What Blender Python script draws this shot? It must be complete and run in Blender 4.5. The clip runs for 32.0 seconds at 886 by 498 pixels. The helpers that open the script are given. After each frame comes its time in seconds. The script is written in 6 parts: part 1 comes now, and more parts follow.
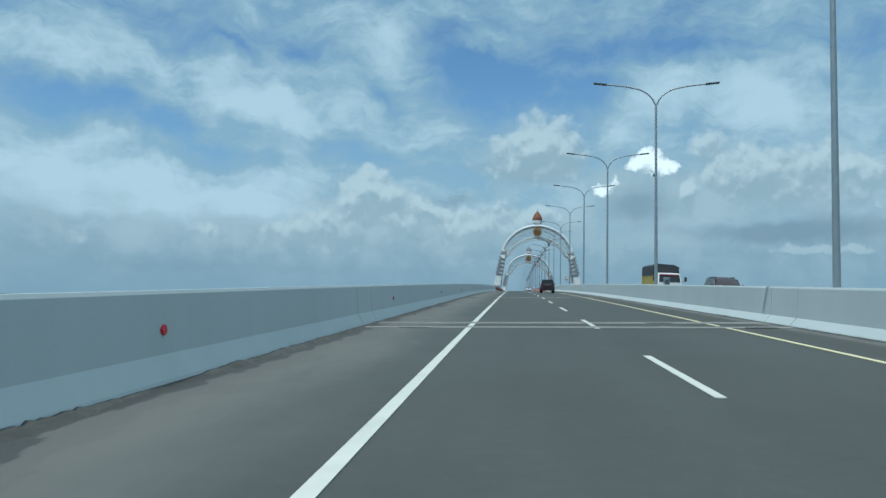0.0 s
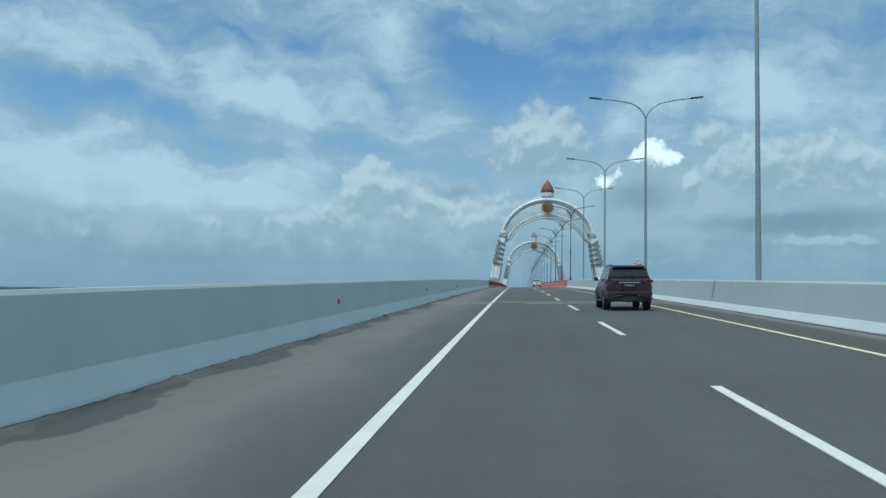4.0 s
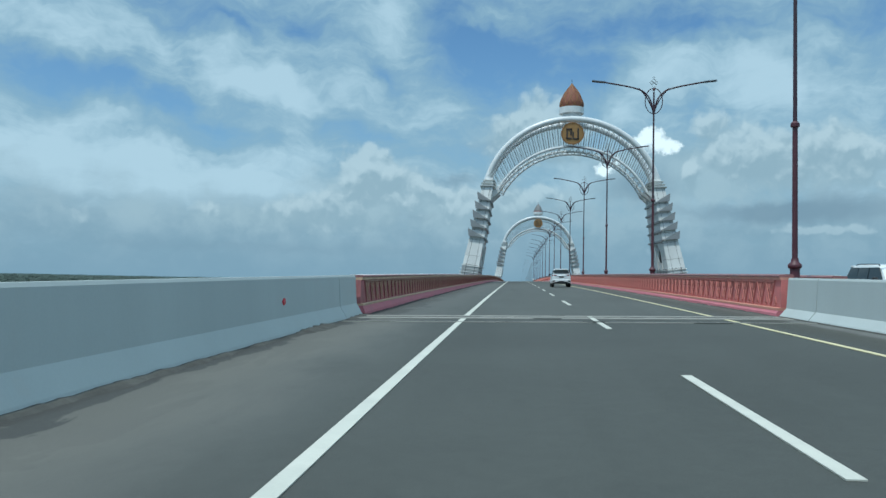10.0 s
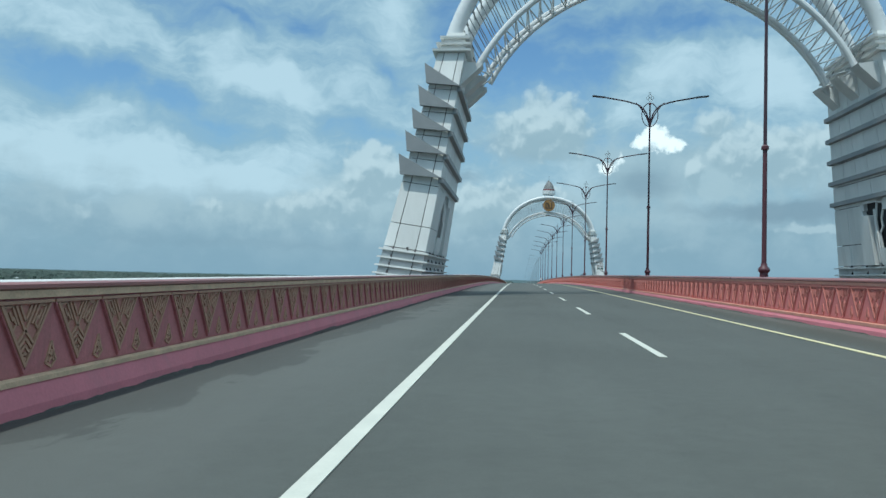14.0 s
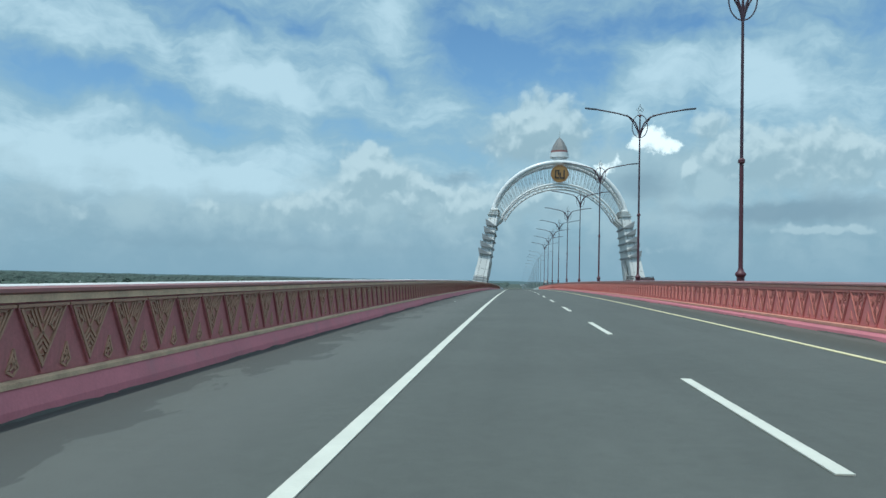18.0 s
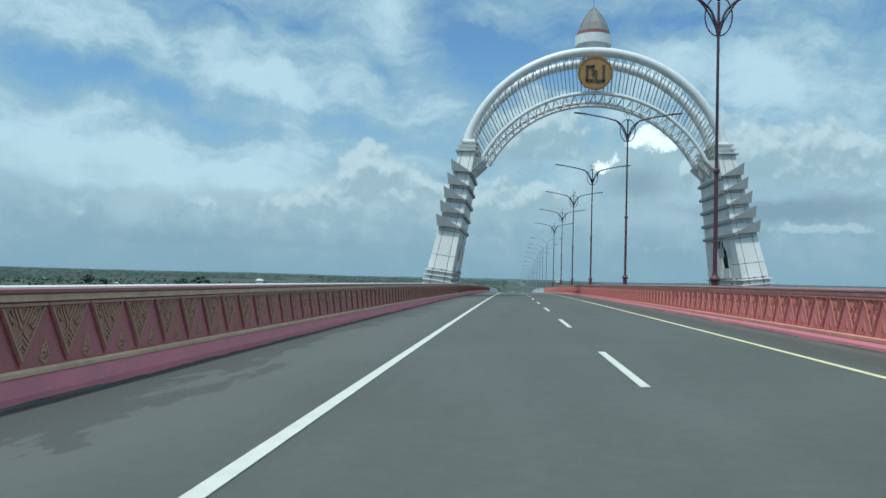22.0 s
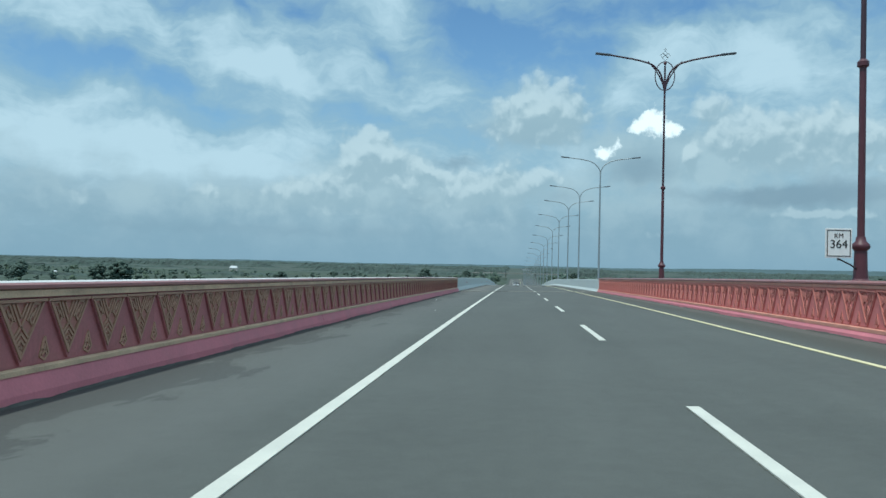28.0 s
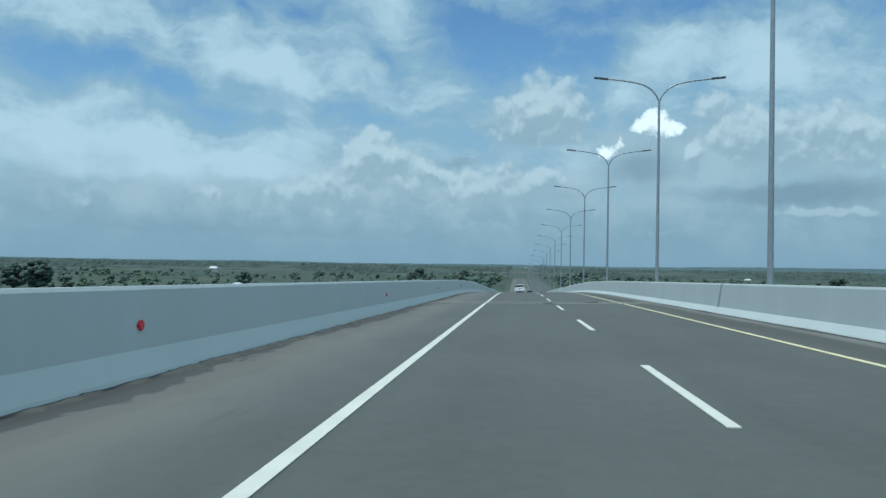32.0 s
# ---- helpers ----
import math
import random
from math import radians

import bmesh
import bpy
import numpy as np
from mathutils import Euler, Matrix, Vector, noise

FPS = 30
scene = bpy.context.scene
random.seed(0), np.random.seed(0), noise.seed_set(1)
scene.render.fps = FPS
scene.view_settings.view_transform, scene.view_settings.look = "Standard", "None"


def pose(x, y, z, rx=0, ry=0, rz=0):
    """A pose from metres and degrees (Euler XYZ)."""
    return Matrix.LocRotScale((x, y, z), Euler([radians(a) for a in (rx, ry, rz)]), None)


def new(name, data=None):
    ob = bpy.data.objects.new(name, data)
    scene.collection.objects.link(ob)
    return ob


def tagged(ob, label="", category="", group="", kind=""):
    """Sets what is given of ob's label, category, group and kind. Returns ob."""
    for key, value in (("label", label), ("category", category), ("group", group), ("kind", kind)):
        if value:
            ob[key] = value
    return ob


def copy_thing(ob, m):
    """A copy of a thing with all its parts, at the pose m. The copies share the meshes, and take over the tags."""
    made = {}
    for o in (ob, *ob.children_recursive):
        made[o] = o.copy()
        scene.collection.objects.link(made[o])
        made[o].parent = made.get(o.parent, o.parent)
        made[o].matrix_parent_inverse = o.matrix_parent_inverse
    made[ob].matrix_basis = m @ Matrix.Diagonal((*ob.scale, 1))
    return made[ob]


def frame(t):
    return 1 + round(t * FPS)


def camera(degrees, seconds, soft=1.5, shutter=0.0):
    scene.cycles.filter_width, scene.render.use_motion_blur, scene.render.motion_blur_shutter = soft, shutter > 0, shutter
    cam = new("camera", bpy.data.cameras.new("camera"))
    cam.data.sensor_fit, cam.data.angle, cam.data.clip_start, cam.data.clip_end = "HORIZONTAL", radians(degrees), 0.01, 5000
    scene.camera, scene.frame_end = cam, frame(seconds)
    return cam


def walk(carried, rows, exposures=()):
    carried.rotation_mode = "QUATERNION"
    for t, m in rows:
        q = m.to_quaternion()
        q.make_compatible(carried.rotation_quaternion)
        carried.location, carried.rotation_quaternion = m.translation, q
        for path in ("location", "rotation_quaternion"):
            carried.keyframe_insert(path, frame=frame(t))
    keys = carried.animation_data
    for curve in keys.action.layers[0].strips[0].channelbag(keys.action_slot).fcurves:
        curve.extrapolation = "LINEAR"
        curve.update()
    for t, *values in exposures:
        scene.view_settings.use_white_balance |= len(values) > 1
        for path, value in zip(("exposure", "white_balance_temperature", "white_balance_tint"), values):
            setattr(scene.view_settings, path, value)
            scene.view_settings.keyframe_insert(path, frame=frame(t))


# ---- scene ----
EXPO, KELVIN, TINT = -0.08, 5860, 2
cam = camera(58.43, 32.0)
ROWS = [
    (0.0, 1.279, 0.000, 1.353, 93.724, -1.000, 5.115),
    (0.5, 1.290, 8.779, 1.584, 93.599, -0.945, 5.152),
    (1.0, 1.302, 17.575, 1.813, 93.492, -0.909, 5.203),
    (1.5, 1.313, 26.388, 2.037, 93.494, -0.879, 5.297),
    (2.0, 1.324, 35.218, 2.258, 93.437, -0.861, 5.326),
    (2.5, 1.307, 44.040, 2.475, 93.305, -0.839, 5.345),
    (3.0, 1.289, 52.827, 2.687, 93.282, -0.825, 5.389),
    (3.5, 1.272, 61.579, 2.894, 93.231, -0.847, 5.358),
    (5.5, 1.233, 96.341, 3.659, 92.841, -0.869, 5.265),
    (6.0, 1.225, 104.998, 3.835, 92.861, -0.997, 5.247),
    (6.5, 1.251, 113.665, 4.005, 92.585, -1.059, 5.054),
    (7.0, 1.276, 122.363, 4.170, 92.802, -1.077, 5.066),
    (7.5, 1.302, 131.092, 4.329, 92.850, -1.086, 5.030),
    (8.0, 1.327, 139.854, 4.483, 92.776, -1.075, 5.028),
    (8.5, 1.356, 148.629, 4.631, 92.558, -1.076, 4.993),
    (9.0, 1.384, 157.400, 4.772, 92.464, -1.074, 5.075),
    (9.5, 1.413, 166.168, 4.906, 92.409, -1.085, 5.140),
    (10.0, 1.442, 174.932, 5.032, 92.254, -1.101, 5.212),
    (10.5, 1.436, 183.718, 5.151, 92.379, -1.127, 5.253),
    (11.0, 1.430, 192.553, 5.263, 92.193, -1.144, 5.293),
    (11.5, 1.424, 201.437, 5.369, 92.524, -1.174, 5.309),
    (12.0, 1.418, 210.369, 5.467, 92.468, -1.187, 5.445),
    (12.5, 1.373, 219.327, 5.557, 92.186, -1.288, 5.427),
    (13.0, 1.329, 228.290, 5.640, 92.044, -1.389, 5.435),
    (13.5, 1.284, 237.256, 5.716, 92.074, -1.401, 5.411),
    (16.0, 1.312, 282.419, 6.071, 91.957, -1.395, 5.346),
    (16.5, 1.326, 291.565, 6.135, 91.950, -1.339, 5.350),
    (17.0, 1.340, 300.755, 6.197, 91.965, -1.343, 5.275),
    (17.5, 1.354, 309.989, 6.258, 92.045, -1.326, 5.261),
    (18.0, 1.367, 319.266, 6.312, 92.151, -1.312, 5.162),
    (18.5, 1.436, 328.552, 6.357, 92.017, -1.286, 5.081),
    (19.0, 1.505, 337.813, 6.391, 91.855, -1.261, 5.009),
    (19.5, 1.574, 347.048, 6.416, 91.962, -1.191, 5.010),
    (20.0, 1.643, 356.258, 6.430, 91.906, -1.166, 4.941),
    (20.5, 1.707, 365.458, 6.434, 92.386, -1.279, 5.014),
    (21.0, 1.772, 374.665, 6.428, 92.068, -1.355, 4.952),
    (21.5, 1.836, 383.879, 6.412, 92.158, -1.435, 4.959),
    (22.0, 1.900, 393.099, 6.386, 91.974, -1.518, 5.011),
    (22.5, 1.894, 402.339, 6.351, 91.840, -1.599, 5.062),
    (23.0, 1.887, 411.612, 6.311, 91.983, -1.672, 5.174),
    (23.5, 1.881, 420.918, 6.264, 91.424, -1.614, 5.301),
    (24.0, 1.875, 430.256, 6.210, 91.334, -1.548, 5.444),
    (24.5, 1.850, 439.618, 6.150, 91.321, -1.484, 5.487),
    (25.0, 1.825, 448.992, 6.084, 91.152, -1.447, 5.476),
    (25.5, 1.800, 458.378, 6.011, 91.323, -1.438, 5.352),
    (27.5, 1.791, 495.967, 5.651, 90.954, -1.356, 5.120),
    (28.0, 1.796, 505.351, 5.541, 91.012, -1.273, 5.188),
    (28.5, 1.794, 514.742, 5.422, 90.863, -1.363, 5.187),
    (29.0, 1.791, 524.150, 5.295, 90.887, -1.398, 5.242),
    (29.5, 1.789, 533.575, 5.159, 90.829, -1.314, 5.291),
    (30.0, 1.786, 543.018, 5.015, 90.880, -1.231, 5.390),
    (30.5, 1.758, 552.460, 4.861, 90.774, -1.191, 5.394),
    (31.0, 1.730, 561.883, 4.705, 90.840, -1.131, 5.418),
    (31.5, 1.702, 571.287, 4.546, 90.688, -1.023, 5.412),
    (32.0, 1.674, 580.672, 4.386, 91.007, -0.994, 5.380),
]
walk(cam, [(t, pose(x, y, z, rx, ry, rz)) for t, x, y, z, rx, ry, rz in ROWS], exposures=[(0.0, EXPO - 0.1, KELVIN - 170, TINT), (9.5, EXPO - 0.1, KELVIN - 170, TINT), (12.5, EXPO + 0.03, KELVIN, TINT), (15.4, EXPO + 0.03, KELVIN, TINT), (15.9, EXPO + 0.21, KELVIN, TINT), (16.3, EXPO + 0.21, KELVIN, TINT), (17.0, EXPO + 0.05, KELVIN, TINT), (31.2, EXPO + 0.05, KELVIN, TINT), (32.0, EXPO - 0.06, KELVIN - 170, TINT)])

# ---- light: high sun behind and to the left, broken cloud ----
SUN = Vector((-0.245, -0.33, 1.0)).normalized()
sun = new("sun", bpy.data.lights.new("sun", "SUN"))
sun.data.energy, sun.data.angle, sun.data.color = 3.0, radians(0.6), (1.0, 0.94, 0.84)
sun.rotation_euler = SUN.to_track_quat("Z", "Y").to_euler()


class Net:
    """A few shorthands for node trees."""

    def __init__(self, tree):
        self.t = tree

    def n(self, kind, **props):
        node = self.t.nodes.new(kind)
        for key, value in props.items():
            setattr(node, key, value)
        return node

    def put(self, socket, value):
        if isinstance(value, bpy.types.NodeSocket):
            self.t.links.new(value, socket)
        elif value is not None:
            socket.default_value = value

    def math(self, op, a, b=None, c=None, clamp=False):
        node = self.n("ShaderNodeMath", operation=op, use_clamp=clamp)
        for i, v in enumerate((a, b, c)):
            self.put(node.inputs[i], v)
        return node.outputs[0]

    def vmath(self, op, a, b=None, out=0):
        node = self.n("ShaderNodeVectorMath", operation=op)
        self.put(node.inputs[0], a)
        if b is not None:
            self.put(node.inputs[1], b)
        return node.outputs[out]

    def mix(self, f, a, b):
        node = self.n("ShaderNodeMix", data_type="RGBA")
        self.put(node.inputs[0], f), self.put(node.inputs[6], a), self.put(node.inputs[7], b)
        return node.outputs[2]

    def noise(self, vec, scale, detail=4.0, rough=0.5, warp=0.0, dim="3D"):
        node = self.n("ShaderNodeTexNoise", noise_dimensions=dim)
        if vec is not None:
            self.put(node.inputs["Vector"], vec)
        node.inputs["Scale"].default_value, node.inputs["Detail"].default_value = scale, detail
        node.inputs["Roughness"].default_value, node.inputs["Distortion"].default_value = rough, warp
        return node.outputs["Fac"]

    def ramp(self, x, lo, hi, a=0.0, b=1.0, smooth=True):
        node = self.n("ShaderNodeMapRange", interpolation_type="SMOOTHSTEP" if smooth else "LINEAR")
        for i, v in enumerate((x, lo, hi, a, b)):
            self.put(node.inputs[i], v)
        return node.outputs[0]


def make_world():
    world = bpy.data.worlds.new("sky")
    scene.world = world
    world.use_nodes = True
    tree = world.node_tree
    tree.nodes.clear()
    k = Net(tree)
    sky = k.n("ShaderNodeTexSky", sky_type="NISHITA", sun_disc=False, sun_elevation=math.asin(SUN.z),
              sun_rotation=math.atan2(SUN.x, SUN.y), air_density=1.0, dust_density=0.6, ozone_density=1.0)
    sep = k.n("ShaderNodeSeparateXYZ")
    k.put(sep.inputs[0], k.n("ShaderNodeTexCoord").outputs["Generated"])
    x, y, z = sep.outputs
    az = k.math("MULTIPLY", k.math("ARCTAN2", x, y), 57.2958)
    el = k.math("MULTIPLY", k.math("ARCSINE", z), 57.2958)
    flat = k.n("ShaderNodeCombineXYZ")
    k.put(flat.inputs[0], az), k.put(flat.inputs[1], el)
    ang = flat.outputs[0]

    def bent(vec, scale, detail, rough, amount):
        """Ragged edges: the chart of directions, bent by noise."""
        t = k.n("ShaderNodeTexNoise", noise_dimensions="2D")
        k.put(t.inputs["Vector"], vec)
        t.inputs["Scale"].default_value, t.inputs["Detail"].default_value, t.inputs["Roughness"].default_value = scale, detail, rough
        d = k.vmath("SCALE", k.vmath("SUBTRACT", t.outputs["Color"], (0.5, 0.5, 0.5)))
        d.node.inputs["Scale"].default_value = amount
        return k.vmath("ADD", vec, d)

    puffy = bent(ang, 0.6, 4.0, 0.5, 0.95)
    wispy = bent(ang, 0.16, 4.0, 0.55, 4.2)

    def squeezed(vec, turn, sx, sy):
        m = k.n("ShaderNodeMapping")
        m.inputs["Rotation"].default_value, m.inputs["Scale"].default_value = (0, 0, radians(turn)), (sx, sy, 1)
        k.put(m.inputs[0], vec)
        return m.outputs[0]

    def blob(vec, a, e, rx, ry, turn=0.0, gain=1.0):
        m = k.n("ShaderNodeMapping", vector_type="TEXTURE")
        k.put(m.inputs[0], vec)
        m.inputs["Location"].default_value = (a, e, 0)
        m.inputs["Rotation"].default_value = (0, 0, radians(turn))
        m.inputs["Scale"].default_value = (rx, ry, 1)
        d = k.vmath("DOT_PRODUCT", m.outputs[0], m.outputs[0], "Value")
        return k.math("MULTIPLY", k.math("POWER", 2.71828, k.math("MULTIPLY", d, -1.0)), gain)

    last = [el]

    def total(vec, rows):
        """Sum of blobs, taken a few at a time in a fixed order to keep the shader small."""
        acc = None
        for i, row in enumerate(rows):
            if i % 4 == 0:
                crumb = k.vmath("SCALE", (1e-9, 1e-9, 0.0))
                k.put(crumb.node.inputs["Scale"], last[0])
                vec = k.vmath("ADD", vec, crumb)
            b = blob(vec, *row)
            acc = b if acc is None else k.math("ADD", acc, b)
            last[0] = acc
        return acc

    def swing(value, gain):
        return k.math("MULTIPLY", k.math("SUBTRACT", value, 0.5), gain)

    def plus(*terms):
        acc = terms[0]
        for t in terms[1:]:
            acc = k.math("ADD", acc, t)
        return acc

    # high thin cloud: broken sheets combed into slanting threads
    sheet = k.noise(squeezed(wispy, 20, 0.16, 0.34), 1.0, 7.0, 0.58, 0.0, "2D")
    thread = k.noise(squeezed(wispy, 26, 0.28, 1.5), 1.0, 5.0, 0.6, 0.0, "2D")
    flock = k.noise(ang, 0.55, 6.0, 0.6, 0.0, "2D")
    hc = plus(0.9, k.math("MULTIPLY", total(wispy, HIGH), 0.5), k.math("MULTIPLY", total(wispy, HOLES), -0.75),
              swing(sheet, 1.35), swing(thread, 0.42), swing(flock, 0.22), k.ramp(el, 12.0, 6.0, 0.0, 0.25))
    cov_high = k.ramp(hc, 0.2, 1.25, 0.0, 0.95)
    # low bank: a grey-blue sheet in long soft bands that closes towards the horizon
    band = k.noise(squeezed(puffy, 0, 0.07, 0.42), 1.0, 5.0, 0.55, 0.0, "2D")
    lumpy = k.noise(puffy, 0.35, 5.0, 0.55, 0.0, "2D")
    grey = total(puffy, GREY)
    cov_bank = k.ramp(plus(k.ramp(el, 9.0, 3.5, 0.0, 1.0, False), swing(band, 0.8), swing(lumpy, 0.7)), 0.25, 1.0, 0.0, 0.8)
    cov_grey = k.ramp(plus(grey, swing(band, 0.9), swing(lumpy, 0.7)), 0.15, 1.3, 0.0, 0.85)
    # heaped cloud: rounded heads lit from above, their feet lost in the bank
    fine = k.noise(ang, 1.6, 5.0, 0.62, 0.0, "2D")

    def heap(vec, rows):
        v = k.n("ShaderNodeTexVoronoi", voronoi_dimensions="2D", feature="SMOOTH_F1")
        k.put(v.inputs["Vector"], vec)
        for key, val in (("Scale", 0.7), ("Detail", 2.0), ("Roughness", 0.42), ("Lacunarity", 2.2), ("Smoothness", 0.7)):
            v.inputs[key].default_value = val
        return plus(total(vec, rows), k.math("MULTIPLY", k.math("SUBTRACT", 0.45, v.outputs["Distance"]), 0.9))

    low = heap(puffy, HEAPS + HEAPS_EAST)
    high_side = heap(k.vmath("ADD", puffy, (-0.15, 0.5, 0.0)), HEAPS + HEAPS_EAST)
    cov_low = k.ramp(plus(low, swing(fine, 0.22)), 0.25, 0.95)
    lit = k.ramp(plus(k.math("SUBTRACT", low, high_side), swing(fine, 0.3)), -0.35, 0.6)
    cov_skirt = k.ramp(plus(total(puffy, SKIRTS), swing(lumpy, 0.9), swing(fine, 0.25)), 0.1, 0.95, 0.0, 0.85)
    fade = k.ramp(el, 1.5, 7.0, 0.3, 0.8)
    crisp = k.noise(ang, 1.5, 5.0, 0.58, 0.0, "2D")
    bright = total(puffy, BRIGHT)
    cov_b = k.ramp(plus(bright, swing(crisp, 1.1)), 0.42, 0.72)

    tint = k.n("ShaderNodeMix", data_type="RGBA", blend_type="MULTIPLY")
    tint.inputs[0].default_value = 1.0
    k.put(tint.inputs[6], sky.outputs[0])
    tint.inputs[7].default_value = SKY_TINT
    col = k.mix(k.ramp(el, 18.0, 2.0, 0.0, 0.5), tint.outputs[2], C_PALE)
    col = k.mix(cov_high, col, k.mix(k.ramp(hc, 0.85, 1.65), C_HIGH_A, C_HIGH_B))
    col = k.mix(cov_bank, col, k.mix(k.ramp(lumpy, 0.35, 0.7), C_BANK, C_SKIRT))
    col = k.mix(cov_skirt, col, k.mix(k.ramp(lumpy, 0.3, 0.65), C_HEAP_SHADE, C_MASS))
    col = k.mix(cov_grey, col, C_GREY)
    col = k.mix(k.math("MULTIPLY", cov_low, fade), col, k.mix(lit, C_HEAP_SHADE, C_HEAP_LIT))
    col = k.mix(cov_b, col, k.mix(k.ramp(plus(bright, swing(crisp, 1.6)), 0.45, 1.05), C_HEAP_LIT, C_BRIGHT))
    col = k.mix(k.ramp(el, 4.5, -0.5, 0.0, 0.85), col, C_HAZE)
    # the veil of cloud thickens and brightens overhead, towards the sun
    col = k.mix(k.ramp(el, 24.0, 46.0, 0.0, 0.85), col, C_VEIL)
    bg = k.n("ShaderNodeBackground")
    k.put(bg.inputs[0], col)
    bg.inputs[1].default_value = 0.118
    out = k.n("ShaderNodeOutputWorld")
    k.put(out.inputs[0], bg.outputs[0])


# cloud banks: azimuth, elevation, half width, half height, slant (degrees), weight
HIGH = [(-31.5, 15.4, 5.63, 1.44, -5, 1.0), (-23.7, 14.9, 5.55, 1.39, -20, 1.0), (-18.0, 13.4, 4.69, 1.9, -22, 1.2), (-9.6, 17.8, 3.06, 1.68, 35, 1.3), (-12.8, 13.1, 4.44, 1.31, -8, 0.8),
        (-6.2, 12.6, 4.1, 1.41, -18, 0.6), (-3.5, 18.2, 2.87, 0.52, 20, 0.8), (16.4, 13.4, 8.49, 2.72, 0, 1.3), (10.1, 15.3, 2.67, 1.04, -10, 0.6), (5.5, 12.6, 3.56, 1.0, -12, 0.6),
        (-30.6, 7.9, 11.06, 2.91, -8, 1.0), (-20.1, 6.1, 13.02, 2.74, -5, 0.9)]
HOLES = [(-30.1, 12.7, 5.08, 0.92, -8, 1.0), (-24.5, 11.2, 4.21, 0.97, -18, 1.0), (-21.0, 9.9, 2.66, 0.69, -12, 0.7), (-10.0, 14.7, 1.83, 0.65, -35, 0.8), (-11.5, 10.3, 3.44, 0.87, -8, 0.9),
         (-20.0, 17.0, 2.31, 0.51, -15, 0.8), (-15.7, 17.4, 1.11, 0.59, -30, 0.6), (-1.0, 16.1, 4.89, 1.9, -12, 1.7), (-5.1, 14.8, 2.05, 1.16, -25, 0.6), (5.5, 14.9, 2.37, 1.59, 0, 0.7),
         (10.1, 17.4, 6.48, 0.87, 0, 1.0), (4.8, 9.8, 1.79, 0.59, -10, 0.6), (12.8, 12.0, 3.14, 0.6, -10, 0.5), (4.8, 10.5, 1.19, 1.56, 0, 0.5)]
HEAPS = [(1.8, 11.7, 2.31, 1.82, 0, 1.5), (0.1, 10.1, 2.74, 1.74, 0, 1.2), (3.4, 10.1, 1.87, 1.73, 0, 1.2), (-10.8, 8.4, 1.74, 1.35, 0, 1.6), (-9.3, 7.3, 1.59, 1.16, 0, 1.2),
         (-11.4, 6.9, 1.69, 1.35, 0, 1.2), (-13.3, 4.7, 2.51, 1.78, 0, 1.3), (-6.4, 6.6, 2.13, 0.69, -25, 1.4), (-8.3, 5.5, 2.02, 0.79, 0, 1.2), (-1.4, 5.7, 2.76, 1.47, 0, 1.4),
         (-3.9, 4.8, 2.24, 1.27, 0, 1.3), (2.0, 6.2, 1.37, 0.94, 0, 1.2), (-21.9, 4.5, 1.27, 0.91, 0, 1.0), (-29.8, 3.9, 0.98, 0.77, 0, 0.9), (-16.6, 4.8, 1.85, 0.78, 0, 0.9),
         (-2.8, 2.7, 3.72, 0.48, 0, 0.7)]
HEAPS_EAST = [(13.3, 11.1, 1.42, 1.08, 0, 1.2), (16.1, 9.6, 2.21, 1.43, 0, 1.2), (18.2, 8.2, 2.47, 1.6, 0, 1.1), (21.1, 9.2, 2.45, 1.72, 0, 1.2), (23.0, 8.0, 1.9, 1.96, 0, 1.1),
              (14.5, 8.4, 2.6, 1.63, 0, 1.1), (19.0, 3.7, 2.52, 0.36, 0, 1.0), (22.1, 3.8, 2.4, 0.4, 0, 1.1), (10.3, 2.4, 2.72, 0.42, 0, 0.7), (12.1, 7.5, 0.58, 0.92, 0, 1.5)]
SKIRTS = [(1.4, 10.1, 3.84, 1.98, 0, 1.0), (-1.2, 5.1, 6.1, 1.62, 0, 1.0), (-9.8, 6.1, 4.47, 2.02, 0, 1.0), (9.1, 7.3, 4.22, 2.34, 0, 1.0), (18.2, 7.9, 7.91, 2.58, 0, 1.1), (-14.6, 4.3, 5.98, 1.41, 0, 0.7), (-23.4, 4.2, 7.4, 1.16, 0, 0.5)]
BRIGHT = [(9.4, 10.2, 1.05, 0.85, 0, 1.3), (8.3, 9.7, 0.75, 0.4, 0, 0.8), (10.7, 9.55, 0.75, 0.7, 0, 1.1), (6.2, 8.0, 0.75, 0.63, 0, 1.2), (7.1, 8.7, 0.35, 0.51, 0, 0.7)]
GREY = [(17.9, 4.9, 6.21, 0.75, 0, 1.4), (21.3, 6.1, 2.94, 0.87, 0, 0.8), (8.7, 6.9, 2.89, 1.57, 0, 1.2), (0.8, 9.2, 3.64, 1.11, 0, 0.8), (-4.3, 7.3, 1.96, 0.61, 0, 0.9),
        (-7.3, 4.6, 1.63, 0.41, 0, 0.6), (-14.5, 2.1, 12.75, 0.56, 0, 0.5), (-27.0, 1.9, 8.48, 0.61, 0, 0.4), (3.3, 4.9, 2.4, 0.96, 0, 0.6)]
SKY_TINT = (0.76, 0.96, 1.04, 1.0)
C_PALE, C_HAZE = (2.3, 3.6, 4.4, 1), (2.2, 3.35, 4.1, 1)
C_HIGH_A, C_HIGH_B = (2.85, 4.2, 4.95, 1), (4.75, 6.05, 6.6, 1)
C_HEAP_SHADE, C_HEAP_LIT, C_SKIRT, C_BANK, C_MASS = (3.0, 4.1, 4.6, 1), (5.0, 6.0, 6.25, 1), (3.05, 4.1, 4.6, 1), (2.35, 3.4, 4.0, 1), (3.7, 4.8, 5.2, 1)
